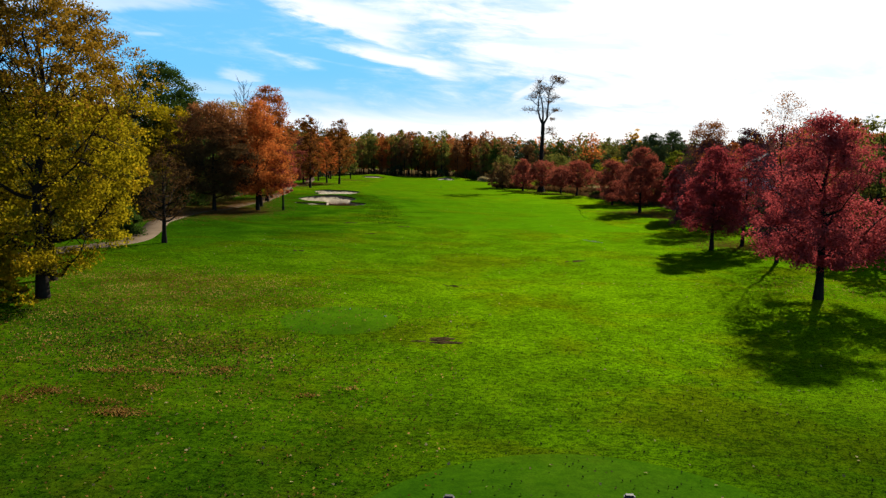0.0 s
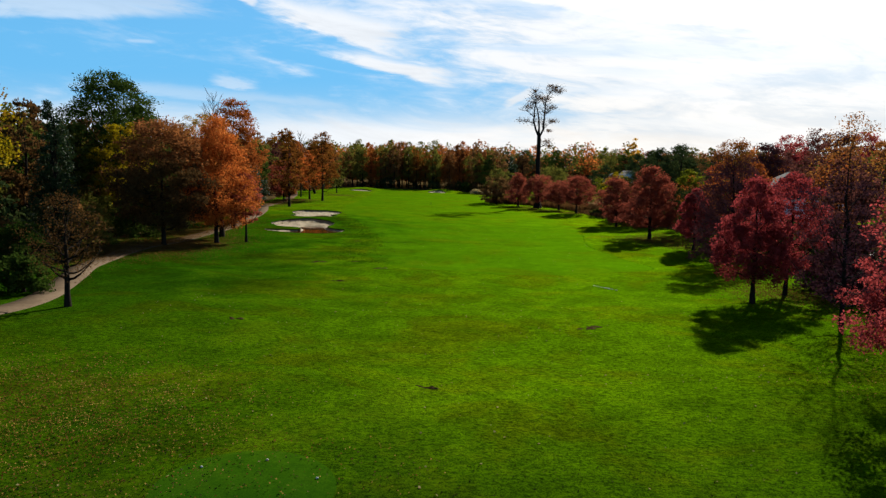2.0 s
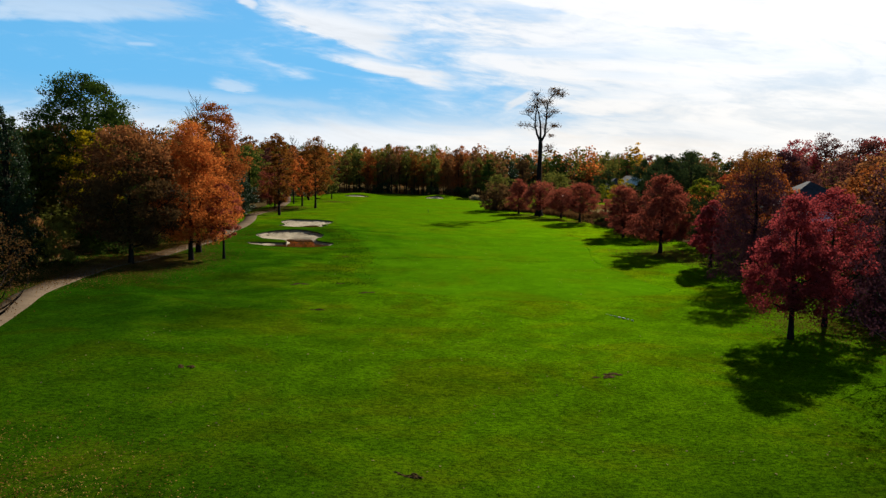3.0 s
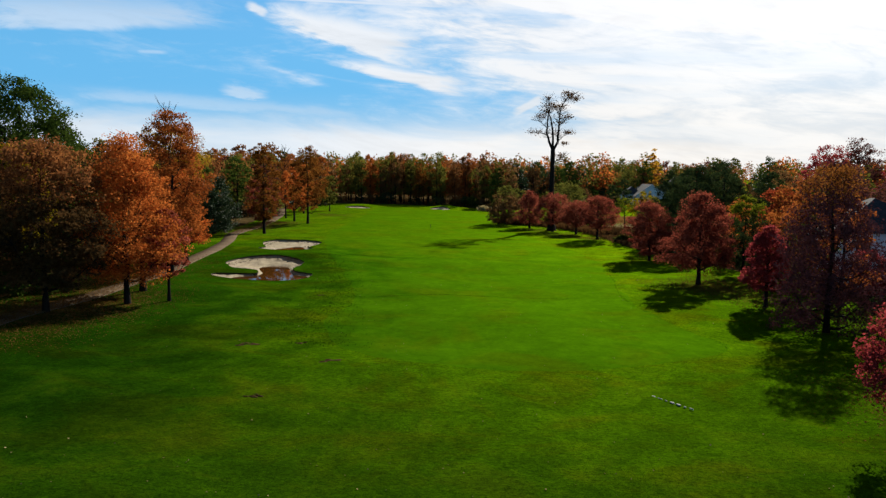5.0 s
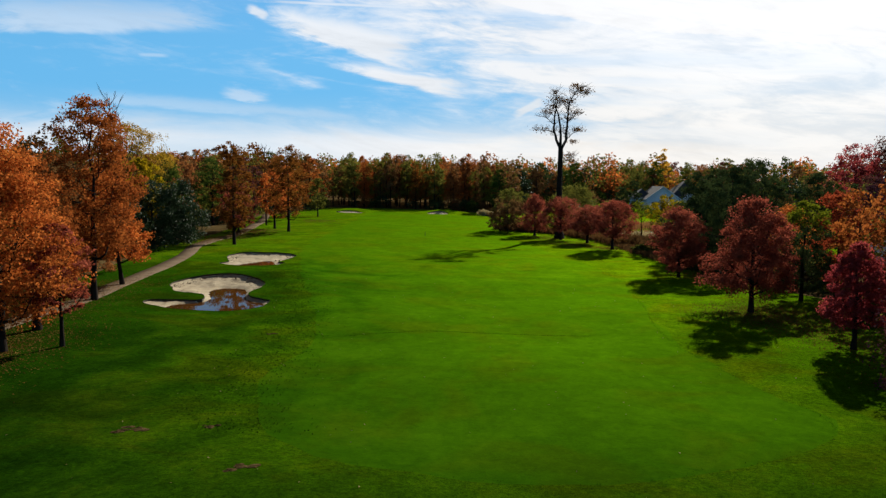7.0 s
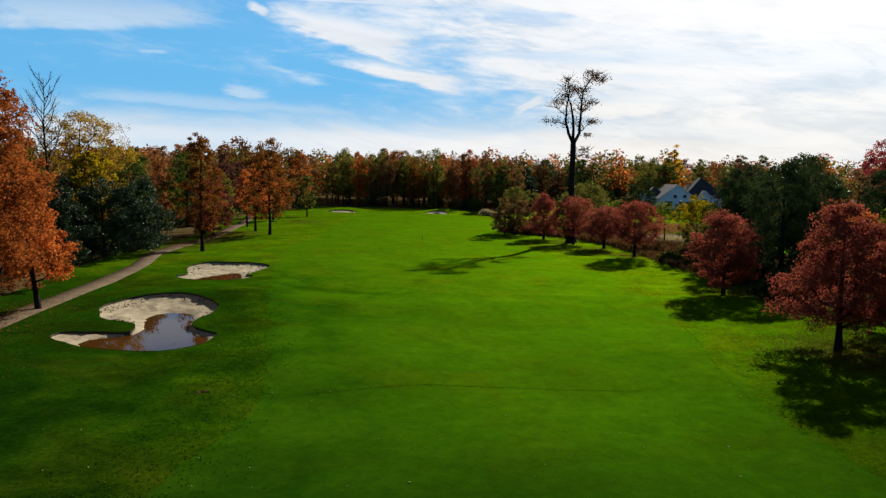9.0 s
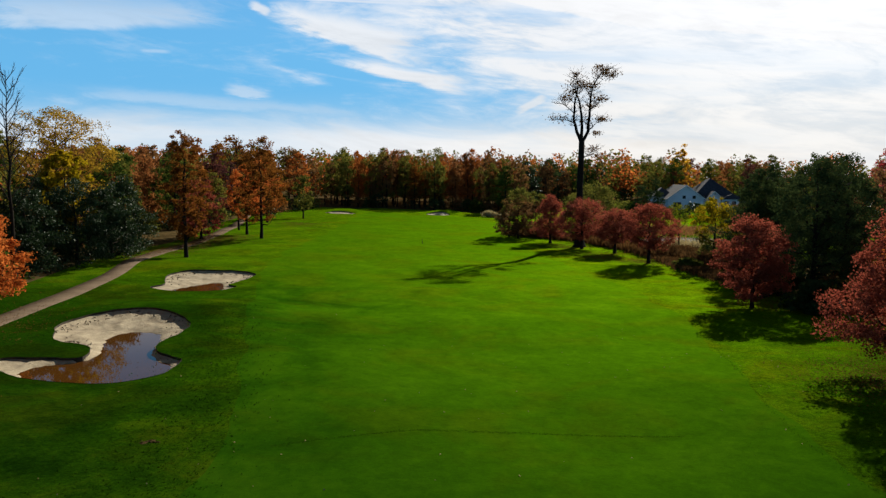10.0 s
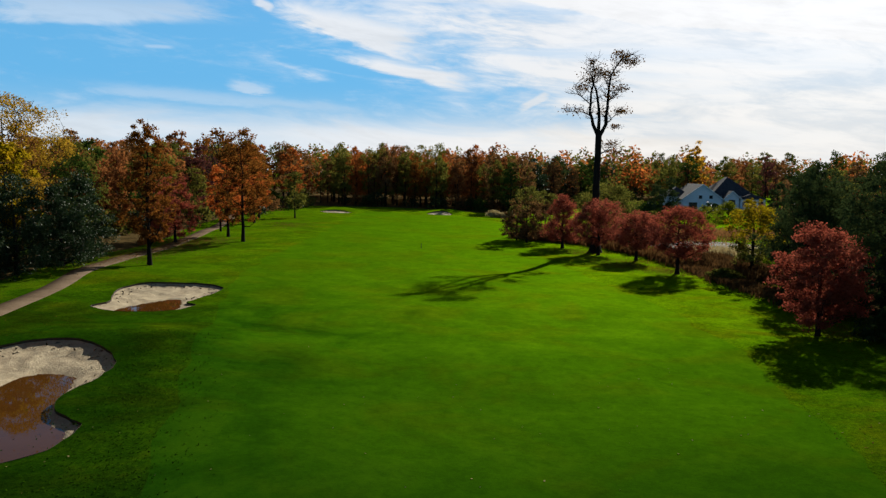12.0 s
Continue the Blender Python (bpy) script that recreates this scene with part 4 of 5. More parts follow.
# left of the fairway
tree("linden_tree", on(-15.9, 32.3), 14.0, 4.7, 2.0, AMBER, 61, "oval", 420, 110, 0.15, 0.2, 24, 0.062, tips=HONEY, top_at=0.62, top_label="brown-gold upper leaves", hollow=0.55, ragged=0.28, fill=1.25, label="large linden turning yellow-green and gold")
tree("linden_tree", on(-14.0, 28.7), 12.6, 3.9, 1.2, AMBER, 62, "oval", 360, 110, 0.15, 0.19, 22, 0.065, tips=HONEY, top_at=0.6, top_label="brown-gold upper leaves", hollow=0.55, ragged=0.28, fill=1.25, label="large linden with hanging yellow-green branches")
tree("small_tree", on(-17.6, 47.6), 6.0, 1.9, 1.5, BROWN, 63, "round", 150, 22, 0.1, 0.13, 22, 0.14, label="small half-bare tree with dry brown leaves")
tree("orange_maple", on(-21.9, 80.3), 12.2, 3.9, 2.0, ORANGE, 64, "egg", 300, 110, 0.2, 0.17, 18, 0.12, label="bright orange maple beside the cart path")
tree("orange_maple", on(-23.2, 85.3), 11.0, 3.2, 2.4, RUSSET, 65, "egg", 130, 80, 0.26, 0.2, 13, label="russet maple behind another maple")
tree("young_maple", on(-19.5, 81.8), 6.9, 1.7, 1.9, SCARLET, 66, "oval", 80, 60, 0.22, 0.1, 10, label="slim young maple with orange-red leaves")
# crown's shade and sunlit top put into leaf colour: BROWN below, RUST above
tree("rust_maple", on(-25.0, 75.6), 11.3, 4.3, 1.6, BROWN, 67, "round", 300, 110, 0.25, 0.16, 16, tips=RUST, top_at=0.68, label="maple by the path, shade painted dark brown and sunlit top dull rust")
tree("tall_maple", on(-25.8, 96.2), 15.6, 3.6, 3.4, RUSSET, 68, "oval", 260, 90, 0.24, 0.18, 16, lean=(0.03, 0.0), ragged=0.6, label="tall maple with rust-red leaves")
tree("orange_maple", on(-27.3, 103.2), 10.4, 3.2, 2.2, ORANGE, 69, "egg", 180, 70, 0.28, 0.15, 14, lean=(-0.12, 0.0), label="orange maple with a leaning trunk")
for x, y, h, k in ((-35.6, 105.6, 10.5, 86), (-36.4, 111.2, 11.0, 87), (-40.5, 116.0, 11.0, 88)):
    tree("dark_autumn_tree", on(x, y), h, 3.2, 0.8, UMBER, k, "oval", 170, 60, 0.3, 0.18, 12, 0.12, label="umber tree in the shade of the woods")
tree("autumn_oak", on(-31.0, 140.1), 14.2, 2.5, 2.2, BRONZE, 70, "oval", 190, 70, 0.26, 0.17, 15, ragged=0.75, label="slim oak with orange-brown leaves")
tree("autumn_oak", on(-30.4, 164.0), 14.8, 3.4, 2.2, BRONZE, 71, "oval", 170, 70, 0.3, 0.18, 15, label="tall narrow oak with rust leaves")
tree("autumn_oak", on(-34.6, 170.0), 10.8, 3.0, 2.2, ORANGE, 72, "oval", 110, 60, 0.32, 0.16, 12, label="orange-brown oak beside a taller one")
tree("autumn_oak", on(-38.8, 193.0), 11.0, 3.2, 2.4, ORANGE, 73, "oval", 100, 55, 0.36, 0.16, 12, label="orange oak near the far green")
tree("autumn_oak", on(-42.0, 205.0), 12.0, 3.2, 2.4, BRONZE, 74, "oval", 100, 55, 0.36, 0.16, 12, label="rust-coloured oak near the far green")
tree("green_tree", on(-37.0, 211.0), 9.2, 2.3, 2.0, OLIVE, 75, "oval", 80, 50, 0.36, 0.13, 10, label="slim olive-green tree near the far green")
tree("green_oak", on(-39.2, 95.5), 17.8, 6.8, 4.5, GREEN, 76, "dome", 420, 100, 0.3, 0.36, 16, 0.085, label="tall dark green oak above the woods")
tree("yellow_tree", on(-35.0, 88.0), 11.6, 3.2, 3.0, AMBER, 81, "round", 140, 80, 0.28, 0.2, 12, label="olive-gold tree rising among the dark woods")
tree("red_tree", on(-37.5, 160.0), 8.6, 3.2, 0.8, SCARLET, 82, "round", 120, 60, 0.3, 0.15, 10, label="low dull-red tree at the wood's edge")
tree("spruce", on(-31.5, 70.0), 12.4, 2.6, 0.6, DEEP, 77, "cone", 320, 60, 0.22, 0.2, 30, 0.09, ragged=0.25, droop=0.25, label="dark conical spruce in the woods")
bare_tree(on(-36.9, 120.0), 17.2, 78, 0.15, "tall thin bare tree rising above evergreens")
tree("golden_tree", on(-46.5, 142.0), 16.2, 5.8, 5.4, GOLD, 79, "round", 230, 66, 0.26, 0.26, 18, 0.08, ragged=0.5, label="broad airy tree with golden leaves")
tree("yellow_tree", on(-40.0, 132.6), 11.2, 2.6, 2.6, AMBER, 80, "round", 110, 60, 0.36, 0.2, 10, label="bright yellow-green tree behind evergreens")
for i, (x, y, h, r) in enumerate(((-38.5, 124.0, 7.8, 2.9), (-37.4, 130.0, 8.6, 3.1), (-37.2, 136.0, 7.6, 2.7), (-42.5, 133.0, 9.0, 3.0), (-38.6, 141.5, 8.6, 2.8))):
    tree("evergreen", on(x, y), h, r, 0.2, DEEP, 90 + i, "dome", 130, 90, 0.26, 0.16, 12, 0.13, label="dense dark evergreen with glossy leaves", category="evergreen")
bare_tree(on(-38.0, 176.0), 14.2, 97, 0.14, "bare grey tree above autumn oaks")
tree("yellow_poplar", on(58.6, 292.0), 18.4, 3.5, 4.0, LEMON, 98, "oval", 80, 60, 0.6, 0.25, 10, label="tall yellow poplar behind the house")

tree("green_tree", on(28.5, 150.5), 8.0, 2.6, 1.2, OLIVE, 104, "round", 190, 36, 0.26, 0.18, 14, 0.1, ragged=0.7, hollow=0.4, tips=AMBER, top_at=0.45, label="airy olive tree with yellow-gold top leaves by the pond")
tree("sapling", on(27.4, 163.0), 6.6, 1.5, 3.6, LIME, 99, "round", 60, 14, 0.24, 0.11, 10, 0.16, label="slim sapling with sparse yellow-green leaves by the pond")

for x, y, h, r, k in ((6.3, 181.5, 8.4, 2.9, 101), (9.2, 184.5, 7.6, 2.7, 102), (4.9, 183.5, 5.4, 2.2, 103)):
    tree("thicket", on(x, y), h, r, 0.4, UMBER, k, "round", 170, 44, 0.26, 0.1, 22, 0.1, ragged=0.7, hollow=0.45, tips=OLIVE, label="many-stemmed umber thicket with olive top leaves", category="shrub")

# shrubs
POND_SHRUBS = (
    (37.5, 243.0, 7.5, 2.4, SHADY, "tall dark green shrub beside the white house"), (41.5, 247.0, 8.5, 2.4, SHADY, "tall dark green shrub beside the white house"),
    (53.0, 251.0, 1.9, 1.3, SHADY, "round dark bush against the white house"), (52.0, 237.5, 3.8, 3.2, LIME, "yellow-green shrub before the white house"),
    (20.0, 196.0, 9.0, 4.6, OLIVE, "broad olive shrub behind red maples"),
   
    (37.0, 165.0, 5.0, 2.8, LIME, "yellow-green shrub by the pond"), (24.5, 146.0, 1.1, 1.7, OLIVE, "low olive brush under red maples"))
PATH_SHRUBS = (
    (27.6, 128.0, 3.4, 2.0, SHADY, "dark bush in the shade of willows"), (28.0, 133.5, 3.8, 2.2, SHADY, "dark bush in the shade of willows"), (26.6, 132.0, 2.2, 2.0, SHADY, "dark low bush in the shade of willows"), (27.4, 120.0, 2.4, 2.0, SHADY, "dark low bush in the shade of willows"),
    (27.6, 59.5, 4.6, 2.4, DUSK, "dusky bush behind red maples"), (28.8, 65.5, 5.4, 2.6, DUSK, "dusky bush behind red maples"), (27.8, 54.0, 3.4, 2.0, DUSK, "dusky low bush behind red maples"),
    (-22.5, 51.5, 2.2, 1.6, GREEN, "green shrub beside the cart path"),
    (-24.8, 47.0, 2.4, 1.8, OLIVE, "olive shrub at the wood's edge"), (-14.9, 26.9, 3.4, 1.3, AMBER, "leafy yellow-green bush under lindens"),
    (-18.6, 30.5, 2.6, 1.8, AMBER, "leafy low shrub under lindens"), (-29.5, 62.0, 3.0, 2.2, GREEN, "dark shrub at the wood's edge"),
    (-30.0, 72.0, 3.4, 2.4, OLIVE, "dark shrub at the wood's edge"), (-30.8, 82.0, 3.2, 2.4, GREEN, "dark shrub at the wood's edge"),
    (-31.0, 91.0, 3.4, 2.4, OLIVE, "dark shrub at the wood's edge"), (-33.0, 101.0, 3.2, 2.4, GREEN, "dark shrub at the wood's edge"),
    (-34.0, 110.0, 3.0, 2.2, RUST, "rusty shrub at the wood's edge"))
for i, (x, y, h, r, mat, word) in enumerate(POND_SHRUBS + PATH_SHRUBS):
    tree("shrub", on(x, y), h, r, 0.15, mat, 120 + i, "round" if r > 4 else "dome", 190 if r > 4 else 70, 60, 0.24 if y < 120 else 0.34, 0.09, 10, 0.13, label=word, category="shrub")



def reed_bed(name, line, wide, count, height, mat, label, seed):
    """A bed of upright dry stalks along a line, each a narrow leaning blade."""
    g = np.random.default_rng(seed)
    pts = np.array([tuple(q) for q in spline(line, 0.5, closed=False)])
    c = pts[g.integers(0, len(pts), count)] + g.normal(0, 1, (count, 2)) * wide
    ripple = np.sin(c[:, 0] * 1.3 + 0.7) * np.sin(c[:, 1] * 0.9)
    length = height * g.uniform(0.55, 1.1, count) * (1 + 0.25 * ripple)
    foot = np.column_stack([c, land(c[:, 0], c[:, 1]) - 0.02])
    sway = g.normal(size=(count, 3)) * 0.22
    sway[:, 2] = 1
    tip = foot + unit(sway) * length[:, None]
    az = g.uniform(0, 6.28, count)
    side = np.column_stack([np.cos(az), np.sin(az), np.zeros(count)]) * (0.03 + 0.05 * g.uniform(size=count))[:, None]
    belly = foot * 0.35 + tip * 0.65
    return tagged(quads(name, np.stack([foot, belly + side, tip, belly - side], 1), mat), label, "reeds", kind="stuff")


reed_bed("brush", [(23.8, 157.5), (24.0, 152.0), (24.6, 145.0), (25.6, 138.0), (27.4, 131.0)], 0.8, 8000, 0.7, BROWN, "strip of brown dry brush at the rough's edge", 31)
reed_bed("brush", [(5.5, 187.0), (10.5, 183.5), (15.0, 180.0), (18.8, 174.0), (21.6, 165.5), (23.8, 157.5)], 0.9, 11000, 1.2, BROWN, "dark dry brush behind the row of maples", 34)
reed_bed("reeds", [(26.0, 165.0), (26.8, 159.0), (27.8, 153.0), (28.8, 147.0)], 1.4, 9000, 1.25, BROWN, "brown dry reeds by the pond", 32)
reed_bed("reeds", [(27.0, 201.0), (36.0, 203.0), (46.0, 202.0), (54.0, 198.0)], 5.0, 9000, 0.95, UMBER, "umber reeds along the far bank of the pond", 36)
reed_bed("ornamental_grass", [(0.8, 239.5), (4.2, 238.5)], 0.7, 1500, 1.5, PALE, "pale plumed ornamental grass by the green", 35)
reed_bed("pale_reeds", [(27.2, 168.0), (29.4, 163.0), (31.0, 168.0), (34.0, 171.0)], 1.4, 3200, 1.5, PALE, "pale plumed reeds by the pond", 33)

# ---------------------------------------------------------------- woods
kinds = [tree("wood_tree", (0, 0, -80 - 20 * i), 13.0, r, bole, RUST, 200 + i, shape, 84, 27, 0.52, 0.2, 8, 0.13, ragged=0.45, fill=1.0, twigs=False, label="autumn tree at the wood's edge")
         for i, (shape, r, bole) in enumerate((("oval", 3.0, 2.5), ("dome", 3.8, 2.2), ("egg", 3.3, 2.0), ("round", 3.4, 2.8), ("oval", 2.6, 3.2)))]
TONES = {"deep": (BROWN, OLIVE, SHADY, UMBER, DEEP, GREEN, BROWN), "mixed": (RUST, UMBER, OLIVE, GREEN, UMBER, RUST, PLUM, OLIVE), "fire": (RUST, UMBER, OLIVE, RUST, OLIVE, RUSSET, BRONZE, OLIVE, RUSSET, UMBER, BRONZE), "plum": (PLUM, RUST, OLIVE, RUSSET, PLUM, RUSSET)}
rnd = random.Random(77)
taken = []


def wood(count, box, low, high, tone, label, gap=3.4, keep_off=None, slim=1.0):
    made = tries = 0
    while made < count and tries < count * 40:
        tries += 1
        x, y = rnd.uniform(box[0], box[1]), rnd.uniform(box[2], box[3])
        if any((x - a) ** 2 + (y - b) ** 2 < gap ** 2 for a, b in taken) or (keep_off and keep_off(x, y)):
            continue
        taken.append((x, y))
        h = rnd.uniform(low, high)
        s = h / 13.0
        t = copy_thing(rnd.choice(kinds), Matrix.Translation(on(x, y)) @ Matrix.Rotation(rnd.uniform(0, 6.28), 4, "Z") @ Matrix.Diagonal((s * slim * rnd.uniform(0.85, 1.15), s * slim * rnd.uniform(0.85, 1.15), s, 1)))
        recolour(t, rnd.choice(TONES[tone]))
        tagged(t, label, "tree", "trees of the woods")
        made += 1


wood(44, (-62, -33, 38, 114), 10, 14, "deep", "shaded autumn tree in the woods by the path", 3.0, lambda x, y: x > -33 - (y - 80) * 0.12 * (y > 80))
wood(26, (-58, -42, 116, 200), 9.5, 13.5, "mixed", "autumn tree in the woods beyond the path", 3.2, lambda x, y: x > -42 - (y - 116) * 0.08 or (-56 < x < -43 and y < 152))
wood(30, (-85, -56, 116, 200), 12, 15.5, "mixed", "autumn tree in the woods beyond the path", 4.2)
wood(36, (-80, -46, 200, 290), 13.5, 17, "fire", "autumn tree in the far woods", 3.8, lambda x, y: x > -46 - (y < 230) * 4)
wood(72, (-48, 6, 258, 290), 12, 18, "fire", "autumn tree standing behind the far green", 2.4, lambda x, y: y < 262 - x * 0.15, 0.72)
wood(54, (4, 60, 240, 330), 10, 16, "deep", "autumn tree beyond the pond", 4.0, lambda x, y: y < 252 + (x - 4) * 1.6)
wood(22, (62, 150, 300, 400), 13, 17, "mixed", "autumn tree behind the houses", 5.0)


def by_the_house(x, y):
    """The open ground round the grey house and the gap in the trees before it."""
    return 34 < x < 50 and 93 < y < 111 or abs((x - 4) - (y - 22) * 0.47) < 3.6 and y < 105


wood(15, (31, 38.5, 54, 106), 9, 11.5, "plum", "dark autumn tree behind red maples", 3.0, by_the_house)
wood(24, (40, 78, 58, 130), 9, 12.5, "plum", "dark autumn tree behind red maples", 4.2, lambda x, y: x < 40 + abs(y - 95) * 0.1 or by_the_house(x, y))
wood(18, (55, 100, 140, 215), 9.5, 12.5, "plum", "plum-coloured autumn tree by the houses", 5.5)
wood(26, (60, 115, 190, 300), 9, 13, "deep", "dark tree behind the willows", 4.2, lambda x, y: x < 60 + max(0, y - 240) * 0.25)
wood(14, (44, 62, 158, 192), 8, 12, "deep", "dark tree behind the willows", 3.6)
wood(14, (46, 80, 272, 300), 11, 15, "mixed", "autumn tree behind the houses", 3.6)
TONES["under"] = (GREEN, OLIVE, SHADY, UMBER, DEEP)
kinds_of_tree, kinds = kinds, [tree("undergrowth", (0, 0, -300 - 20 * i), 13.0, r, 0.3, OLIVE, 230 + i, "dome", 40, 13, 2.3, 0.3, 6, 0.15, ragged=0.5, fill=1.0, twigs=False, label="dark undergrowth") for i, r in enumerate((9.0, 11.0, 8.0))]
taken = []
wood(34, (-44, -32, 40, 120), 2.5, 4.5, "under", "dark bush in the shade of the woods", 2.6, lambda x, y: x > -32 - (y - 80) * 0.12 * (y > 80))
wood(30, (-60, -41, 116, 215), 2.5, 4.5, "under", "dark bush in the shade of the woods", 2.8, lambda x, y: x > -41 - (y - 116) * 0.07)
wood(14, (-56, -44, 215, 262), 3, 5, "under", "dark bush in the shade of the woods", 2.8)
wood(16, (-46, 4, 260, 270), 2.4, 4, "under", "dark bush behind the far green", 1.8, lambda x, y: y < 261 - x * 0.12)
wood(40, (4, 46, 246, 320), 3, 5, "under", "dark bush beyond the pond", 2.6, lambda x, y: y < 250 + (x - 4) * 1.3)
wood(34, (24, 62, 192, 246), 1.6, 3.4, "under", "low bush on the bank of the pond", 2.6, lambda x, y: 30 < x < 56 and y < 232)
wood(30, (50, 110, 165, 262), 2, 4, "under", "dark bush behind the willows", 3.0, lambda x, y: x < 52 + max(0, y - 200) * 0.3)
wood(12, (22, 38, 234, 252), 2.2, 3.8, "under", "dark bush on the lawn before the houses", 2.4)
wood(8, (16, 27, 178, 196), 1.6, 3.2, "under", "low bush on the bank of the pond", 2.4)
wood(22, (29.5, 36, 56, 150), 2, 3.8, "under", "dark bush behind red maples", 2.4, lambda x, y: 93 < y < 111 and x > 34)
kinds += kinds_of_tree
for k in kinds:
    for o in list(k.children) + [k]:
        bpy.data.objects.remove(o)

# the woods that go on behind, past counting
rng = np.random.default_rng(5)
crowns = []
for x0, x1, y0, y1, count, h in ((-170, -90, 60, 330, 90, 14), (-140, 60, 296, 380, 130, 17.5), (60, 260, 380, 520, 90, 17), (100, 220, 120, 330, 70, 15), (-110, -62, 30, 120, 40, 13), (-60, 12, 290, 330, 90, 15), (20, 75, 310, 350, 50, 12)):
    c = np.column_stack([rng.uniform(x0, x1, count), rng.uniform(y0, y1, count), np.full(count, h) * rng.uniform(0.8, 1.1, count)])
    d = unit(rng.normal(size=(count, 215, 3)).reshape(-1, 3)).reshape(count, 215, 3) * (rng.uniform(0.3, 1, (count, 215, 1)) ** 0.4)
    size = np.stack([rng.uniform(3, 5, count), rng.uniform(3, 5, count), c[:, 2] * 0.45], 1)
    base = np.stack([c[:, 0], c[:, 1], c[:, 2] * 0.55], 1)
    crowns.append((base[:, None] + d * size[:, None]).reshape(-1, 3))
crowns = np.concatenate(crowns)
crowns[:, 2] += land(crowns[:, 0], crowns[:, 1])
for name, mat, pick in (("far_woods", RUST, 0), ("far_woods", OLIVE, 1), ("far_woods", ORANGE, 2)):
    tag = (crowns[:, 0] * 0.13 + np.sin(crowns[:, 1] * 0.2) + rng.normal(0, 0.3, len(crowns))) % 3
    tagged(quads(name, leaf_quads(rng, crowns[tag.astype(int) == pick], 1.1), mat), "distant autumn woods in brown, olive and orange", "woods", kind="stuff")

# ---------------------------------------------------------------- small things on the grass


def litter(name, spots_of, mat, size, label, category, lift_off=0.02, flat=2.5):
    c = np.concatenate(spots_of)
    lift = np.where(away(line_of_path, c) < 1.0, 0.085, lift_off)
    c = np.column_stack([c, land(c[:, 0], c[:, 1]) + lift])
    tagged(quads(name, leaf_quads(np.random.default_rng(len(c)), c, size, 0.75, flat, 0.1), mat), label, category, kind="stuff")


rng = np.random.default_rng(12)
near_drifts = [(-4.6, 16.7, 0.32, 0.16, 420), (-5.5, 17.3, 0.4, 0.12, 130), (-7.1, 17.9, 0.35, 0.2, 300), (-7.6, 17.2, 0.5, 0.2, 200), (-6.7, 19.9, 0.45, 0.1, 200), (-5.3, 20.2, 0.7, 0.13, 260), (-4.8, 18.6, 0.2, 0.2, 90), (-3.7, 20.7, 0.3, 0.35, 240), (-5.4, 24.2, 0.7, 0.5, 150), (-4.0, 23.4, 0.35, 0.3, 70), (-3.0, 25.0, 0.45, 0.3, 60), (-5.5, 22.0, 1.8, 1.4, 1100), (-0.75, 18.9, 0.2, 0.08, 60), (0.1, 19.7, 0.22, 0.1, 60), (-5.6, 15.6, 0.6, 0.3, 90), (-1.9, 21.3, 0.3, 0.3, 40), (-9.2, 22.4, 2.0, 1.8, 1100), (-3.0, 18.0, 2.4, 2.4, 420), (21.0, 40.0, 2.0, 2.0, 900)]
far_drifts = [(-23.5, 77.0, 2.2, 5.0, 9000), (-27.5, 70.0, 2.0, 6.0, 9000), (-28.0, 90.0, 2.0, 8.0, 8000), (-36.0, 150.0, 2.0, 9.0, 6000), (-36.0, 160.0, 2.5, 4.0, 4000), (25.0, 62.0, 2.5, 4.0, 5000), (26.5, 95.0, 2.0, 8.0, 6000)]
litter("leaf_carpet", [np.column_stack([rng.normal(x, sx, k), rng.normal(y, sy, k)]) for x, y, sx, sy, k in [(x, y, sx, sy, 2 * k) for x, y, sx, sy, k in far_drifts] + [(23.5, 99.5, 2.2, 2.6, 7000), (25.6, 124.5, 1.8, 2.6, 2500), (16.5, 159.0, 2.4, 3.5, 5000), (20.8, 151.5, 1.8, 2.4, 4000), (12.6, 171.0, 2.2, 2.4, 4000), (-32.5, 192.0, 2.5, 4.0, 2500)]], LITTER, 0.075, "brown carpet of fallen leaves under the trees", "leaves")
litter("fallen_leaves", [np.column_stack([rng.normal(x, sx, k), rng.normal(y, sy, k)]) for x, y, sx, sy, k in near_drifts] + [np.column_stack([rng.uniform(-16, 3, 3200), rng.uniform(11, 32, 3200)])], HUSKS, 0.056, "brown and tan fallen leaves scattered over the grass", "leaves", 0.045, 0.8)
litter("linden_leaves", [np.column_stack([rng.normal(-12.0, 3.2, 7000), rng.normal(34.0, 2.6, 7000)]), np.column_stack([rng.normal(-10.5, 2.4, 4200), rng.normal(28.5, 2.6, 4200)]), np.column_stack([rng.normal(-7.0, 2.4, 2600), rng.normal(32.5, 2.6, 2600)])], HUSKS, 0.05, "golden-brown leaves fallen under the lindens", "leaves", 0.04, 0.9)
# dark specks for darker leaves and for the small shadows that leaves cast
litter("dark_leaves", [np.column_stack([rng.uniform(-13, 17, 5200), rng.uniform(11, 31, 5200)]), np.column_stack([rng.normal(-5.6, 2.6, 3600), rng.normal(23.0, 2.0, 3600)]), np.column_stack([rng.normal(-10.0, 2.4, 2400), rng.normal(25.5, 2.2, 2400)])], DIRT, 0.05, "dark leaves and painted leaf shadows scattered over the grass", "leaves", 0.025, 0.7)
litter("pale_leaves", [np.column_stack([rng.uniform(-14, 20, 600), rng.uniform(11, 55, 600)]), np.column_stack([rng.uniform(-14, 22, 260), rng.uniform(55, 112, 260)])], PALE, 0.08, "pale fallen leaves dotted over the grass", "leaves")


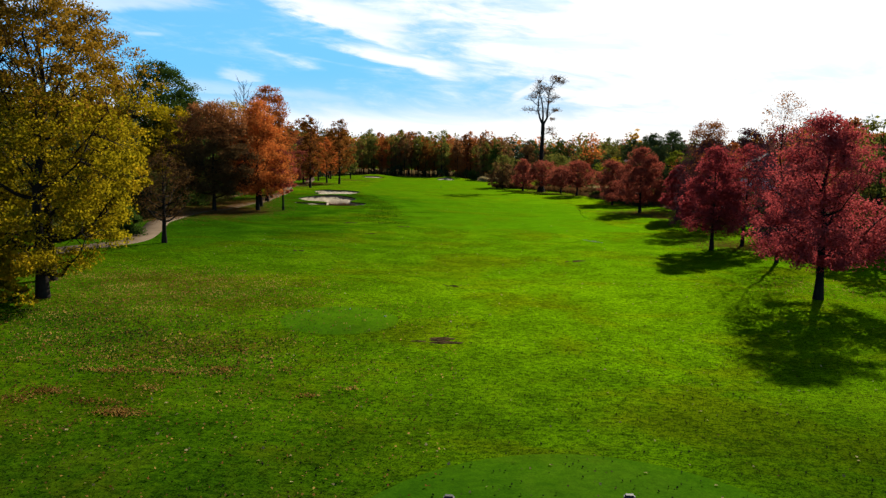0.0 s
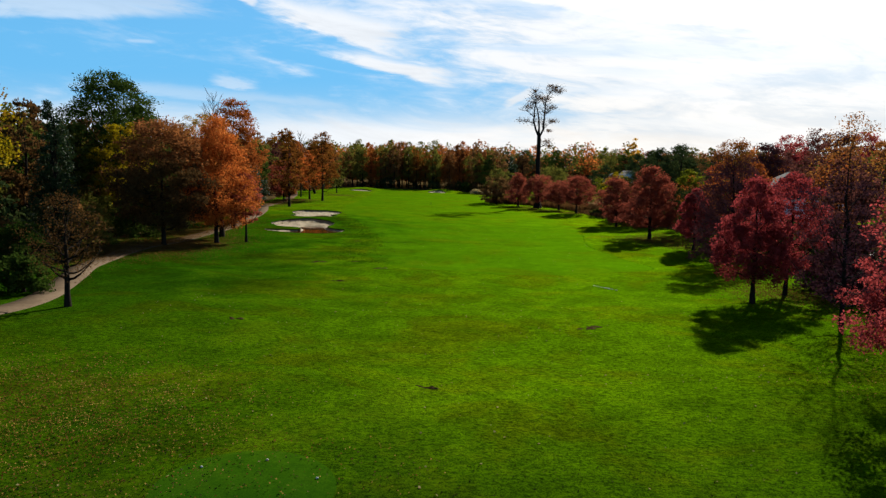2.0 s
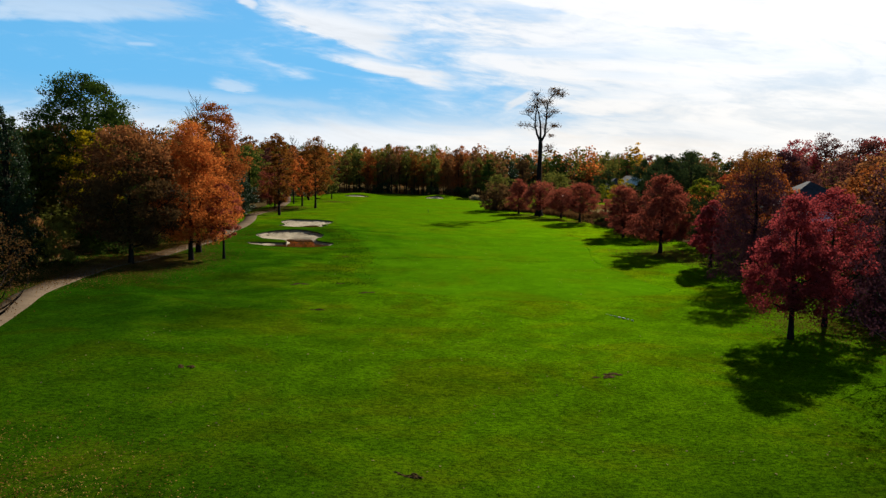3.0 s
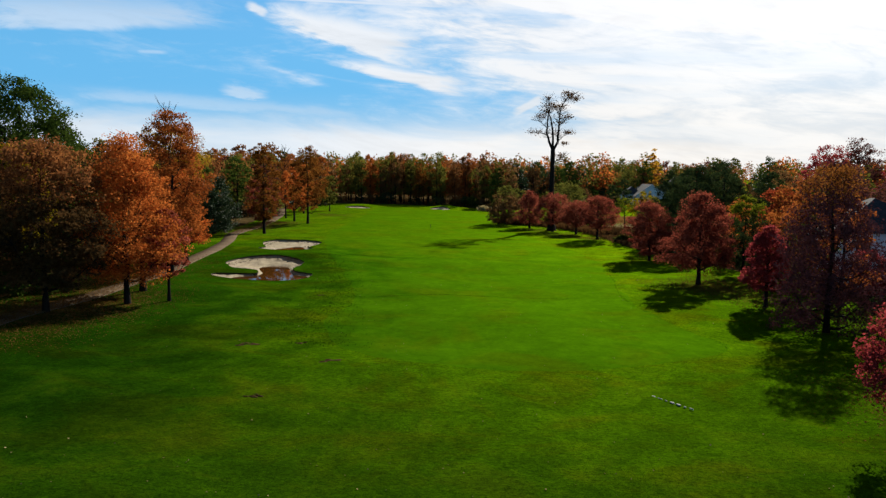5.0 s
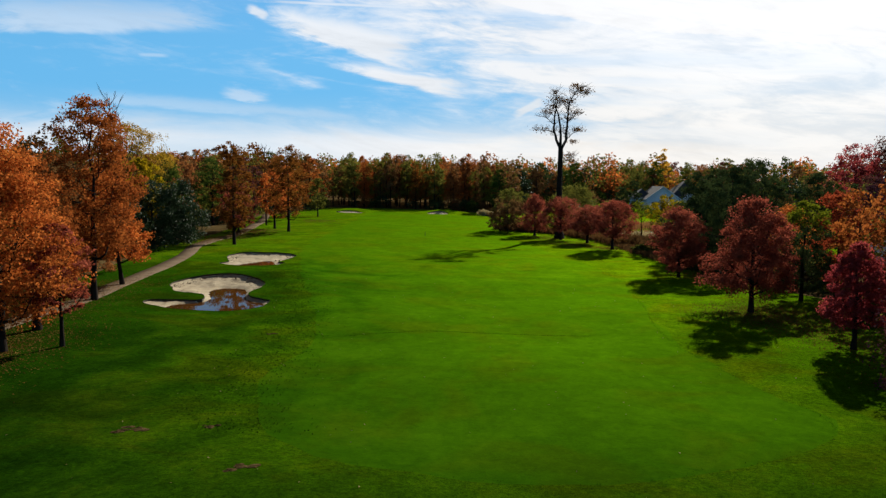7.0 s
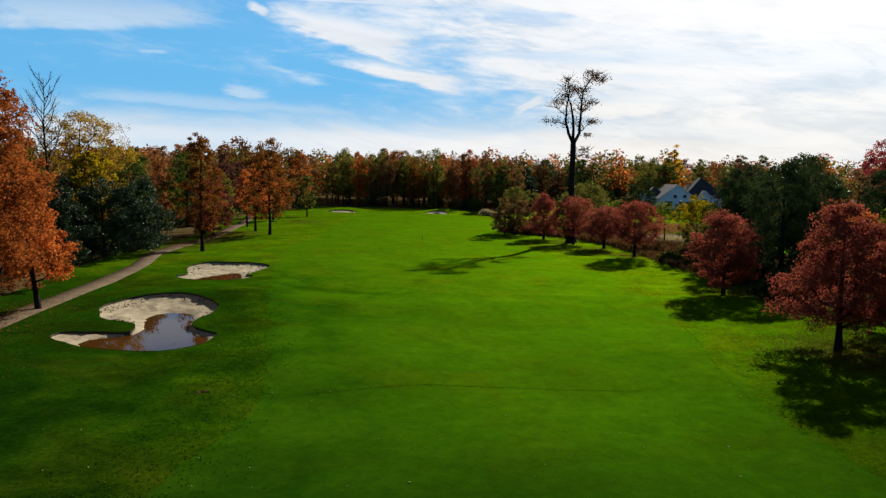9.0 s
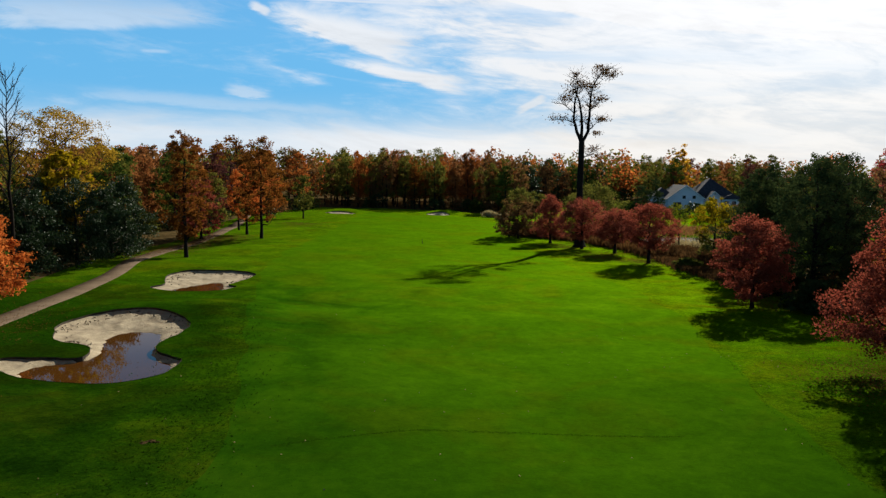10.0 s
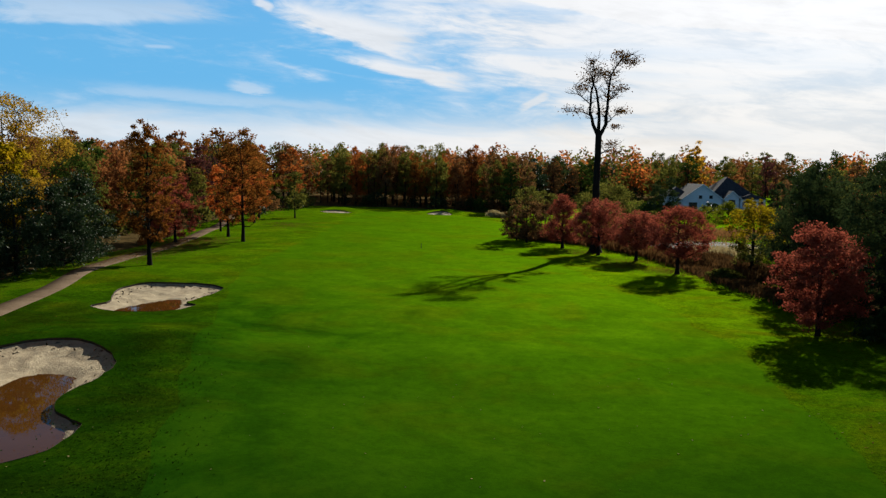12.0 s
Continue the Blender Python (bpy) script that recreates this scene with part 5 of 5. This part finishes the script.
def tufts(spots_of, size, label):
    """Upright blades of grass, each spray a leaf of its own."""
    c = np.concatenate(spots_of)
    g = np.random.default_rng(len(c))
    k = len(c)
    length = size * g.uniform(0.5, 1.4, k)
    foot = np.column_stack([c, land(c[:, 0], c[:, 1]) - 0.01])
    lean_way = g.normal(size=(k, 3)) * 0.45
    lean_way[:, 2] = 1
    tip = foot + unit(lean_way) * length[:, None]
    az = g.uniform(0, 6.28, k)
    side = np.column_stack([np.cos(az), np.sin(az), np.zeros(k)]) * (length * g.uniform(0.25, 0.5, k))[:, None]
    belly = foot * 0.5 + tip * 0.5
    tagged(quads("grass_tufts", np.stack([foot, belly + side, tip, belly - side], 1), BLADES), label, "grass", kind="stuff")


def strewn(count, x0, x1, y0, y1, power=1.0):
    pts = np.column_stack([rng.uniform(x0, x1, count), y0 + (y1 - y0) * rng.uniform(0, 1, count) ** power])
    off = ~(inside(fairway_line, pts) | inside(tee_line, pts) | inside(low_tee_line, pts))
    for r in rims:
        off &= ~inside(r, pts)
    return pts[off]


edge_pts = np.array([tuple(q) for q in spline(FAIRWAY_EDGE, 0.12)])
edge_pts = edge_pts[edge_pts[:, 1] < 130]
mow = np.column_stack([np.linspace(-5, 10.5, 260), np.interp(np.linspace(-5, 10.5, 260), [-5, -4, 0, 4.6, 10.5], [87.6, 88.2, 90.1, 90.8, 91.4])])
tufts([strewn(110000, -20, 24, 9, 60, 1.7)], 0.03, "blades of rough grass lit from behind")
ring = np.random.default_rng(4).uniform(0, 6.28, 2600)
ring = np.column_stack([-1.85 + 2.5 * np.cos(ring), 28.2 + 2.55 * np.sin(ring)]) + np.random.default_rng(6).normal(0, 0.2, (2600, 2))
tufts([ring[:1100]], 0.03, "longer grass round the low tee")
strip = np.repeat(edge_pts[(edge_pts[:, 0] < 0) & (edge_pts[:, 1] > 70) & (edge_pts[:, 1] < 112)], 14, axis=0)
strip = strip - np.column_stack([rng.normal(1.5, 1.4, len(strip)), rng.normal(0, 0.3, len(strip))])
tufts([strip], 0.07, "clumps of longer grass beside the fairway")
tufts([strewn(30000, -12, 26, 44, 72)], 0.03, "blades of rough grass before the fairway")
tufts([strewn(26000, -26, 26, 56, 120)], 0.03, "blades of rough grass beside the fairway")
right_edge = np.repeat(edge_pts[(edge_pts[:, 0] > 14) & (edge_pts[:, 1] > 74) & (edge_pts[:, 1] < 108)], 2, axis=0)
long_mow = np.repeat(mow, 5, axis=0)
tufts([edge_pts + rng.normal(0, 0.16, edge_pts.shape), right_edge + rng.normal(0, 0.05, right_edge.shape), long_mow + rng.normal(0, 0.06, long_mow.shape)], 0.038, "longer grass along the fairway's mown edge")


def scrape(x, y, sx, sy, turn, label, seed):
    """A worn patch: ragged crumbs and tears of bare earth in the turf."""
    pick, verts, faces = random.Random(seed), [], []
    for crumb in range(9):
        cx, cy, size = pick.gauss(0, 0.4) * sx, pick.gauss(0, 0.38) * sy, pick.uniform(0.14, 0.4)
        k, first = 14, len(verts)
        verts.append((cx, cy, 0.05 * size + 0.02 + 0.002 * crumb))
        for i in range(k):
            a = 2 * math.pi * i / k
            r = size * (1 + 0.6 * noise.noise(Vector((math.cos(a) * 2.2, math.sin(a) * 2.2, seed * 9 + crumb))))
            verts.append((cx + math.cos(a) * sx * r, cy + math.sin(a) * sy * r, 0.006))
        faces += [(first, first + 1 + i, first + 1 + (i + 1) % k) for i in range(k)]
    ob = solid("dirt_patch", verts, faces, DIRT)
    ob.location, ob.rotation_euler = (x, y, land_z(x, y)), (0, 0, turn)
    tagged(ob, label, "dirt", kind="stuff")


for i, (x, y, sx, sy, turn) in enumerate(((2.3, 25.8, 1.15, 0.42, 0.0), (9.45, 49.0, 0.7, 0.5, 0.3), (-8.4, 46.4, 0.4, 0.35, 0), (-6.1, 60.5, 0.5, 0.25, 0), (-4.2, 66.7, 0.7, 0.4, 0.5), (-9.6, 69.9, 0.8, 0.4, 0.2), (-6.7, 70.6, 0.4, 0.3, 0), (-9.5, 87.3, 0.45, 0.3, 0), (1.9, 37.4, 0.6, 0.25, -0.3))):
    scrape(x, y, sx, sy, turn, "ragged patch of bare brown earth in turf", i)

stones = tagged(new("stone_edging"), "broken line of pale stones lying in grass", "stones")
stones.location = (11.75, 63.75, land_z(12.4, 62.8))
for i in range(7):
    bm = bmesh.new()
    bmesh.ops.create_cube(bm, size=1.0, matrix=Matrix.Translation((i * 0.21, -i * 0.29, 0.03)) @ Matrix.Rotation(-0.95 + 0.2 * math.sin(i * 3), 4, "Z") @ Matrix.Diagonal((0.2 + 0.08 * math.sin(i * 2.2), 0.07 + 0.03 * math.sin(i * 5), 0.06, 1)))
    bmesh.ops.bevel(bm, geom=bm.edges[:], offset=0.015, segments=2, affect="EDGES")
    part("stone", bm, PIPE, stones)

for x, y in ((3.25, 13.25), (6.5, 13.7)):
    bm = bmesh.new()
    bmesh.ops.create_cube(bm, size=1.0, matrix=Matrix.Diagonal((0.2, 0.14, 0.14, 1)))
    bmesh.ops.bevel(bm, geom=bm.edges[:], offset=0.03, segments=3, affect="EDGES")
    ob = part("tee_marker", bm, MARKER, None)
    ob.location = (x, y, land_z(x, y) + 0.07)
    tagged(ob, "small dark block marking the tee", "tee marker", "tee markers")

for x, y in ((-3.3, 29.2), (-0.2, 28.9), (-1.75, 29.8)):
    bm = bmesh.new()
    bmesh.ops.create_icosphere(bm, subdivisions=2, radius=0.032, matrix=Matrix.Diagonal((1.3, 0.9, 0.8, 1)))
    ob = part("tee_stone", bm, PIPE, None)
    ob.location = (x, y, land_z(x, y) + 0.02)
    tagged(ob, "small pale stone on the low tee", "stone", "stones on the low tee")

bm = bmesh.new()
bmesh.ops.create_cone(bm, segments=10, radius1=0.045, radius2=0.035, depth=0.75, cap_ends=True, matrix=Matrix.Translation((0, 0, 0.32)))
ob = part("marker_stake", bm, MARKER, None)
ob.location = (-7.7, 166.3, land_z(-7.7, 166.3))
tagged(ob, "dark wooden yardage stake standing in the fairway", "stake")

# ---------------------------------------------------------------- pond and houses
pond_line = spline([(24, 186), (33, 176), (42, 177), (48, 188), (46, 200), (47, 214), (44, 228), (38, 229), (35, 214), (32, 204), (26, 197)], 1.5)
pond = solid("pond", [(q.x, q.y, -0.82) for q in pond_line], [tuple(range(len(pond_line)))], POND)
tagged(pond, "still pond reflecting the pale sky", "water", kind="structure")


def block(x0, x1, y0, y1, z0, z1):
    bm = bmesh.new()
    bmesh.ops.create_cube(bm, size=1.0, matrix=Matrix.Translation(((x0 + x1) / 2, (y0 + y1) / 2, (z0 + z1) / 2)) @ Matrix.Diagonal((x1 - x0, y1 - y0, z1 - z0, 1)))
    return bm


def house(x, y, wide, deep, wall_h, roof_h, label, hip=False, windows=()):
    """A house whose gable end looks at the hole: four walls, a pitched roof with eaves, windows with frames and panes."""
    ob = new("house")
    ob.location = (x, y, land_z(x, y) - 0.1)
    half = wide / 2
    top = wall_h if hip else wall_h + roof_h
    for y0 in (0, deep - 0.3):
        shape = [(-half, y0, 0), (half, y0, 0), (half, y0, wall_h)] + ([] if hip else [(0, y0, top)]) + [(-half, y0, wall_h)]
        back = [(a, b + 0.3, c) for a, b, c in shape]
        k = len(shape)
        solid("wall", shape + back, [tuple(range(k)), tuple(range(2 * k - 1, k - 1, -1))] + [(i, k + i, k + (i + 1) % k, (i + 1) % k) for i in range(k)], SIDING, ob, "white siding wall")
    for sx in (-1, 1):
        a, b = sorted((sx * half, sx * (half - 0.3)))
        part("wall", block(a, b, 0.3, deep - 0.3, 0, wall_h), SIDING, ob, "white siding wall")
    e = 0.5
    if hip:
        r = (deep - wide * 0.5) / 2
        base = [(-half - e, -e, wall_h), (half + e, -e, wall_h), (half + e, deep + e, wall_h), (-half - e, deep + e, wall_h)]
        v = base + [(0, deep / 2 - r * 0.3, wall_h + roof_h), (0, deep / 2 + r * 0.3, wall_h + roof_h)]
        solid("roof", v, [(0, 1, 4), (1, 2, 5, 4), (2, 3, 5), (3, 0, 4, 5), (3, 2, 1, 0)], SHINGLE, ob, "dark shingled hip roof")
    else:
        slope = roof_h / half
        for sx in (-1, 1):
            v = []
            for yy in (-e, deep + e):
                for px_, pz in ((0, top), (sx * (half + e), wall_h - e * slope)):
                    v += [(px_, yy, pz + 0.02), (px_, yy, pz + 0.22)]
            solid("roof", v, [(0, 1, 3, 2), (4, 6, 7, 5), (1, 5, 7, 3), (0, 2, 6, 4), (2, 3, 7, 6), (0, 4, 5, 1)], SHINGLE, ob, "dark shingled roof slope")
            v = [(0, -e - 0.03, top + 0.24), (sx * (half + e), -e - 0.03, wall_h - e * slope + 0.24), (sx * (half + e), -e - 0.03, wall_h - e * slope - 0.06), (0, -e - 0.03, top - 0.06)]
            v += [(a, b + 0.025, c) for a, b, c in v]
            solid("fascia", v, [(0, 1, 2, 3), (7, 6, 5, 4), (0, 4, 5, 1), (1, 5, 6, 2), (2, 6, 7, 3), (3, 7, 4, 0)], TRIM, ob, "white fascia board")
    for wx, wz, ww, wh in windows:
        win = part("window", block(wx - ww / 2, wx + ww / 2, -0.06, 0.0, wz, wz + wh), GLASS, ob, "dark glass window")
        for a, b, c, d in ((wx - ww / 2 - 0.12, wx - ww / 2, wz - 0.1, wz + wh + 0.12), (wx + ww / 2, wx + ww / 2 + 0.12, wz - 0.1, wz + wh + 0.12), (wx - ww / 2, wx + ww / 2, wz + wh, wz + wh + 0.12), (wx - ww / 2, wx + ww / 2, wz - 0.1, wz)):
            part("window_frame", block(a, b, -0.1, 0.0, c, d), TRIM, win, "white window frame")
    return tagged(ob, label, "house")


house(51.0, 255.0, 9.0, 14.0, 2.9, 3.3, "white house with a gable end and dark roof", windows=((-2.2, 0.3, 2.0, 1.7), (-0.5, 2.9, 0.8, 0.8), (2.0, 2.9, 0.8, 0.8)))
house(60.2, 262.0, 10.0, 12.0, 3.4, 4.7, "white house with a tall dark hip roof", True, ((-3.5, 1.0, 1.2, 1.5), (3.5, 1.0, 1.2, 1.5)))
house(59.2, 259.0, 3.4, 2.8, 3.0, 1.5, "small white gabled bay with an upper window", windows=((0, 0.9, 1.5, 1.6),))
house(64.2, 259.0, 6.0, 2.8, 2.7, 1.4, "white porch with dark windows and a low roof", True, ((-1.9, 0.8, 1.2, 1.4), (0, 0.8, 1.2, 1.4), (1.9, 0.8, 1.2, 1.4)))
house(56.4, 260.0, 1.9, 6.0, 2.5, 1.5, "low white link between two houses", True, ((0, 0.8, 1.0, 1.3),))
house(46.6, 260.0, 5.4, 8.0, 3.3, 2.3, "low grey-white house wing with dark roof", True)
house(41.5, 101.5, 10.0, 8.0, 5.3, 3.2, "grey-roofed house behind red maples", True, windows=((-2.6, 1.0, 1.3, 1.5), (1.8, 1.0, 1.3, 1.5), (-2.6, 3.4, 1.3, 1.4), (1.8, 3.4, 1.3, 1.4)))
for i, (x, y, h, r) in enumerate(((36.6, 95.6, 4.2, 1.6), (39.0, 96.2, 3.6, 1.5), (41.4, 95.8, 4.4, 1.7), (44.2, 96.6, 3.8, 1.6))):
    tree("shrub", on(x, y), h, r, 0.2, CRIMSON, 160 + i, "dome", 90, 60, 0.2, 0.08, 10, 0.13, label="crimson bush before a grey-roofed house", category="shrub")
house(79.0, 207.0, 12.0, 9.0, 4.6, 2.8, "pale house with a low grey roof among plum trees", True, ((-3.5, 1.0, 1.2, 1.5), (3.5, 1.0, 1.2, 1.5)))
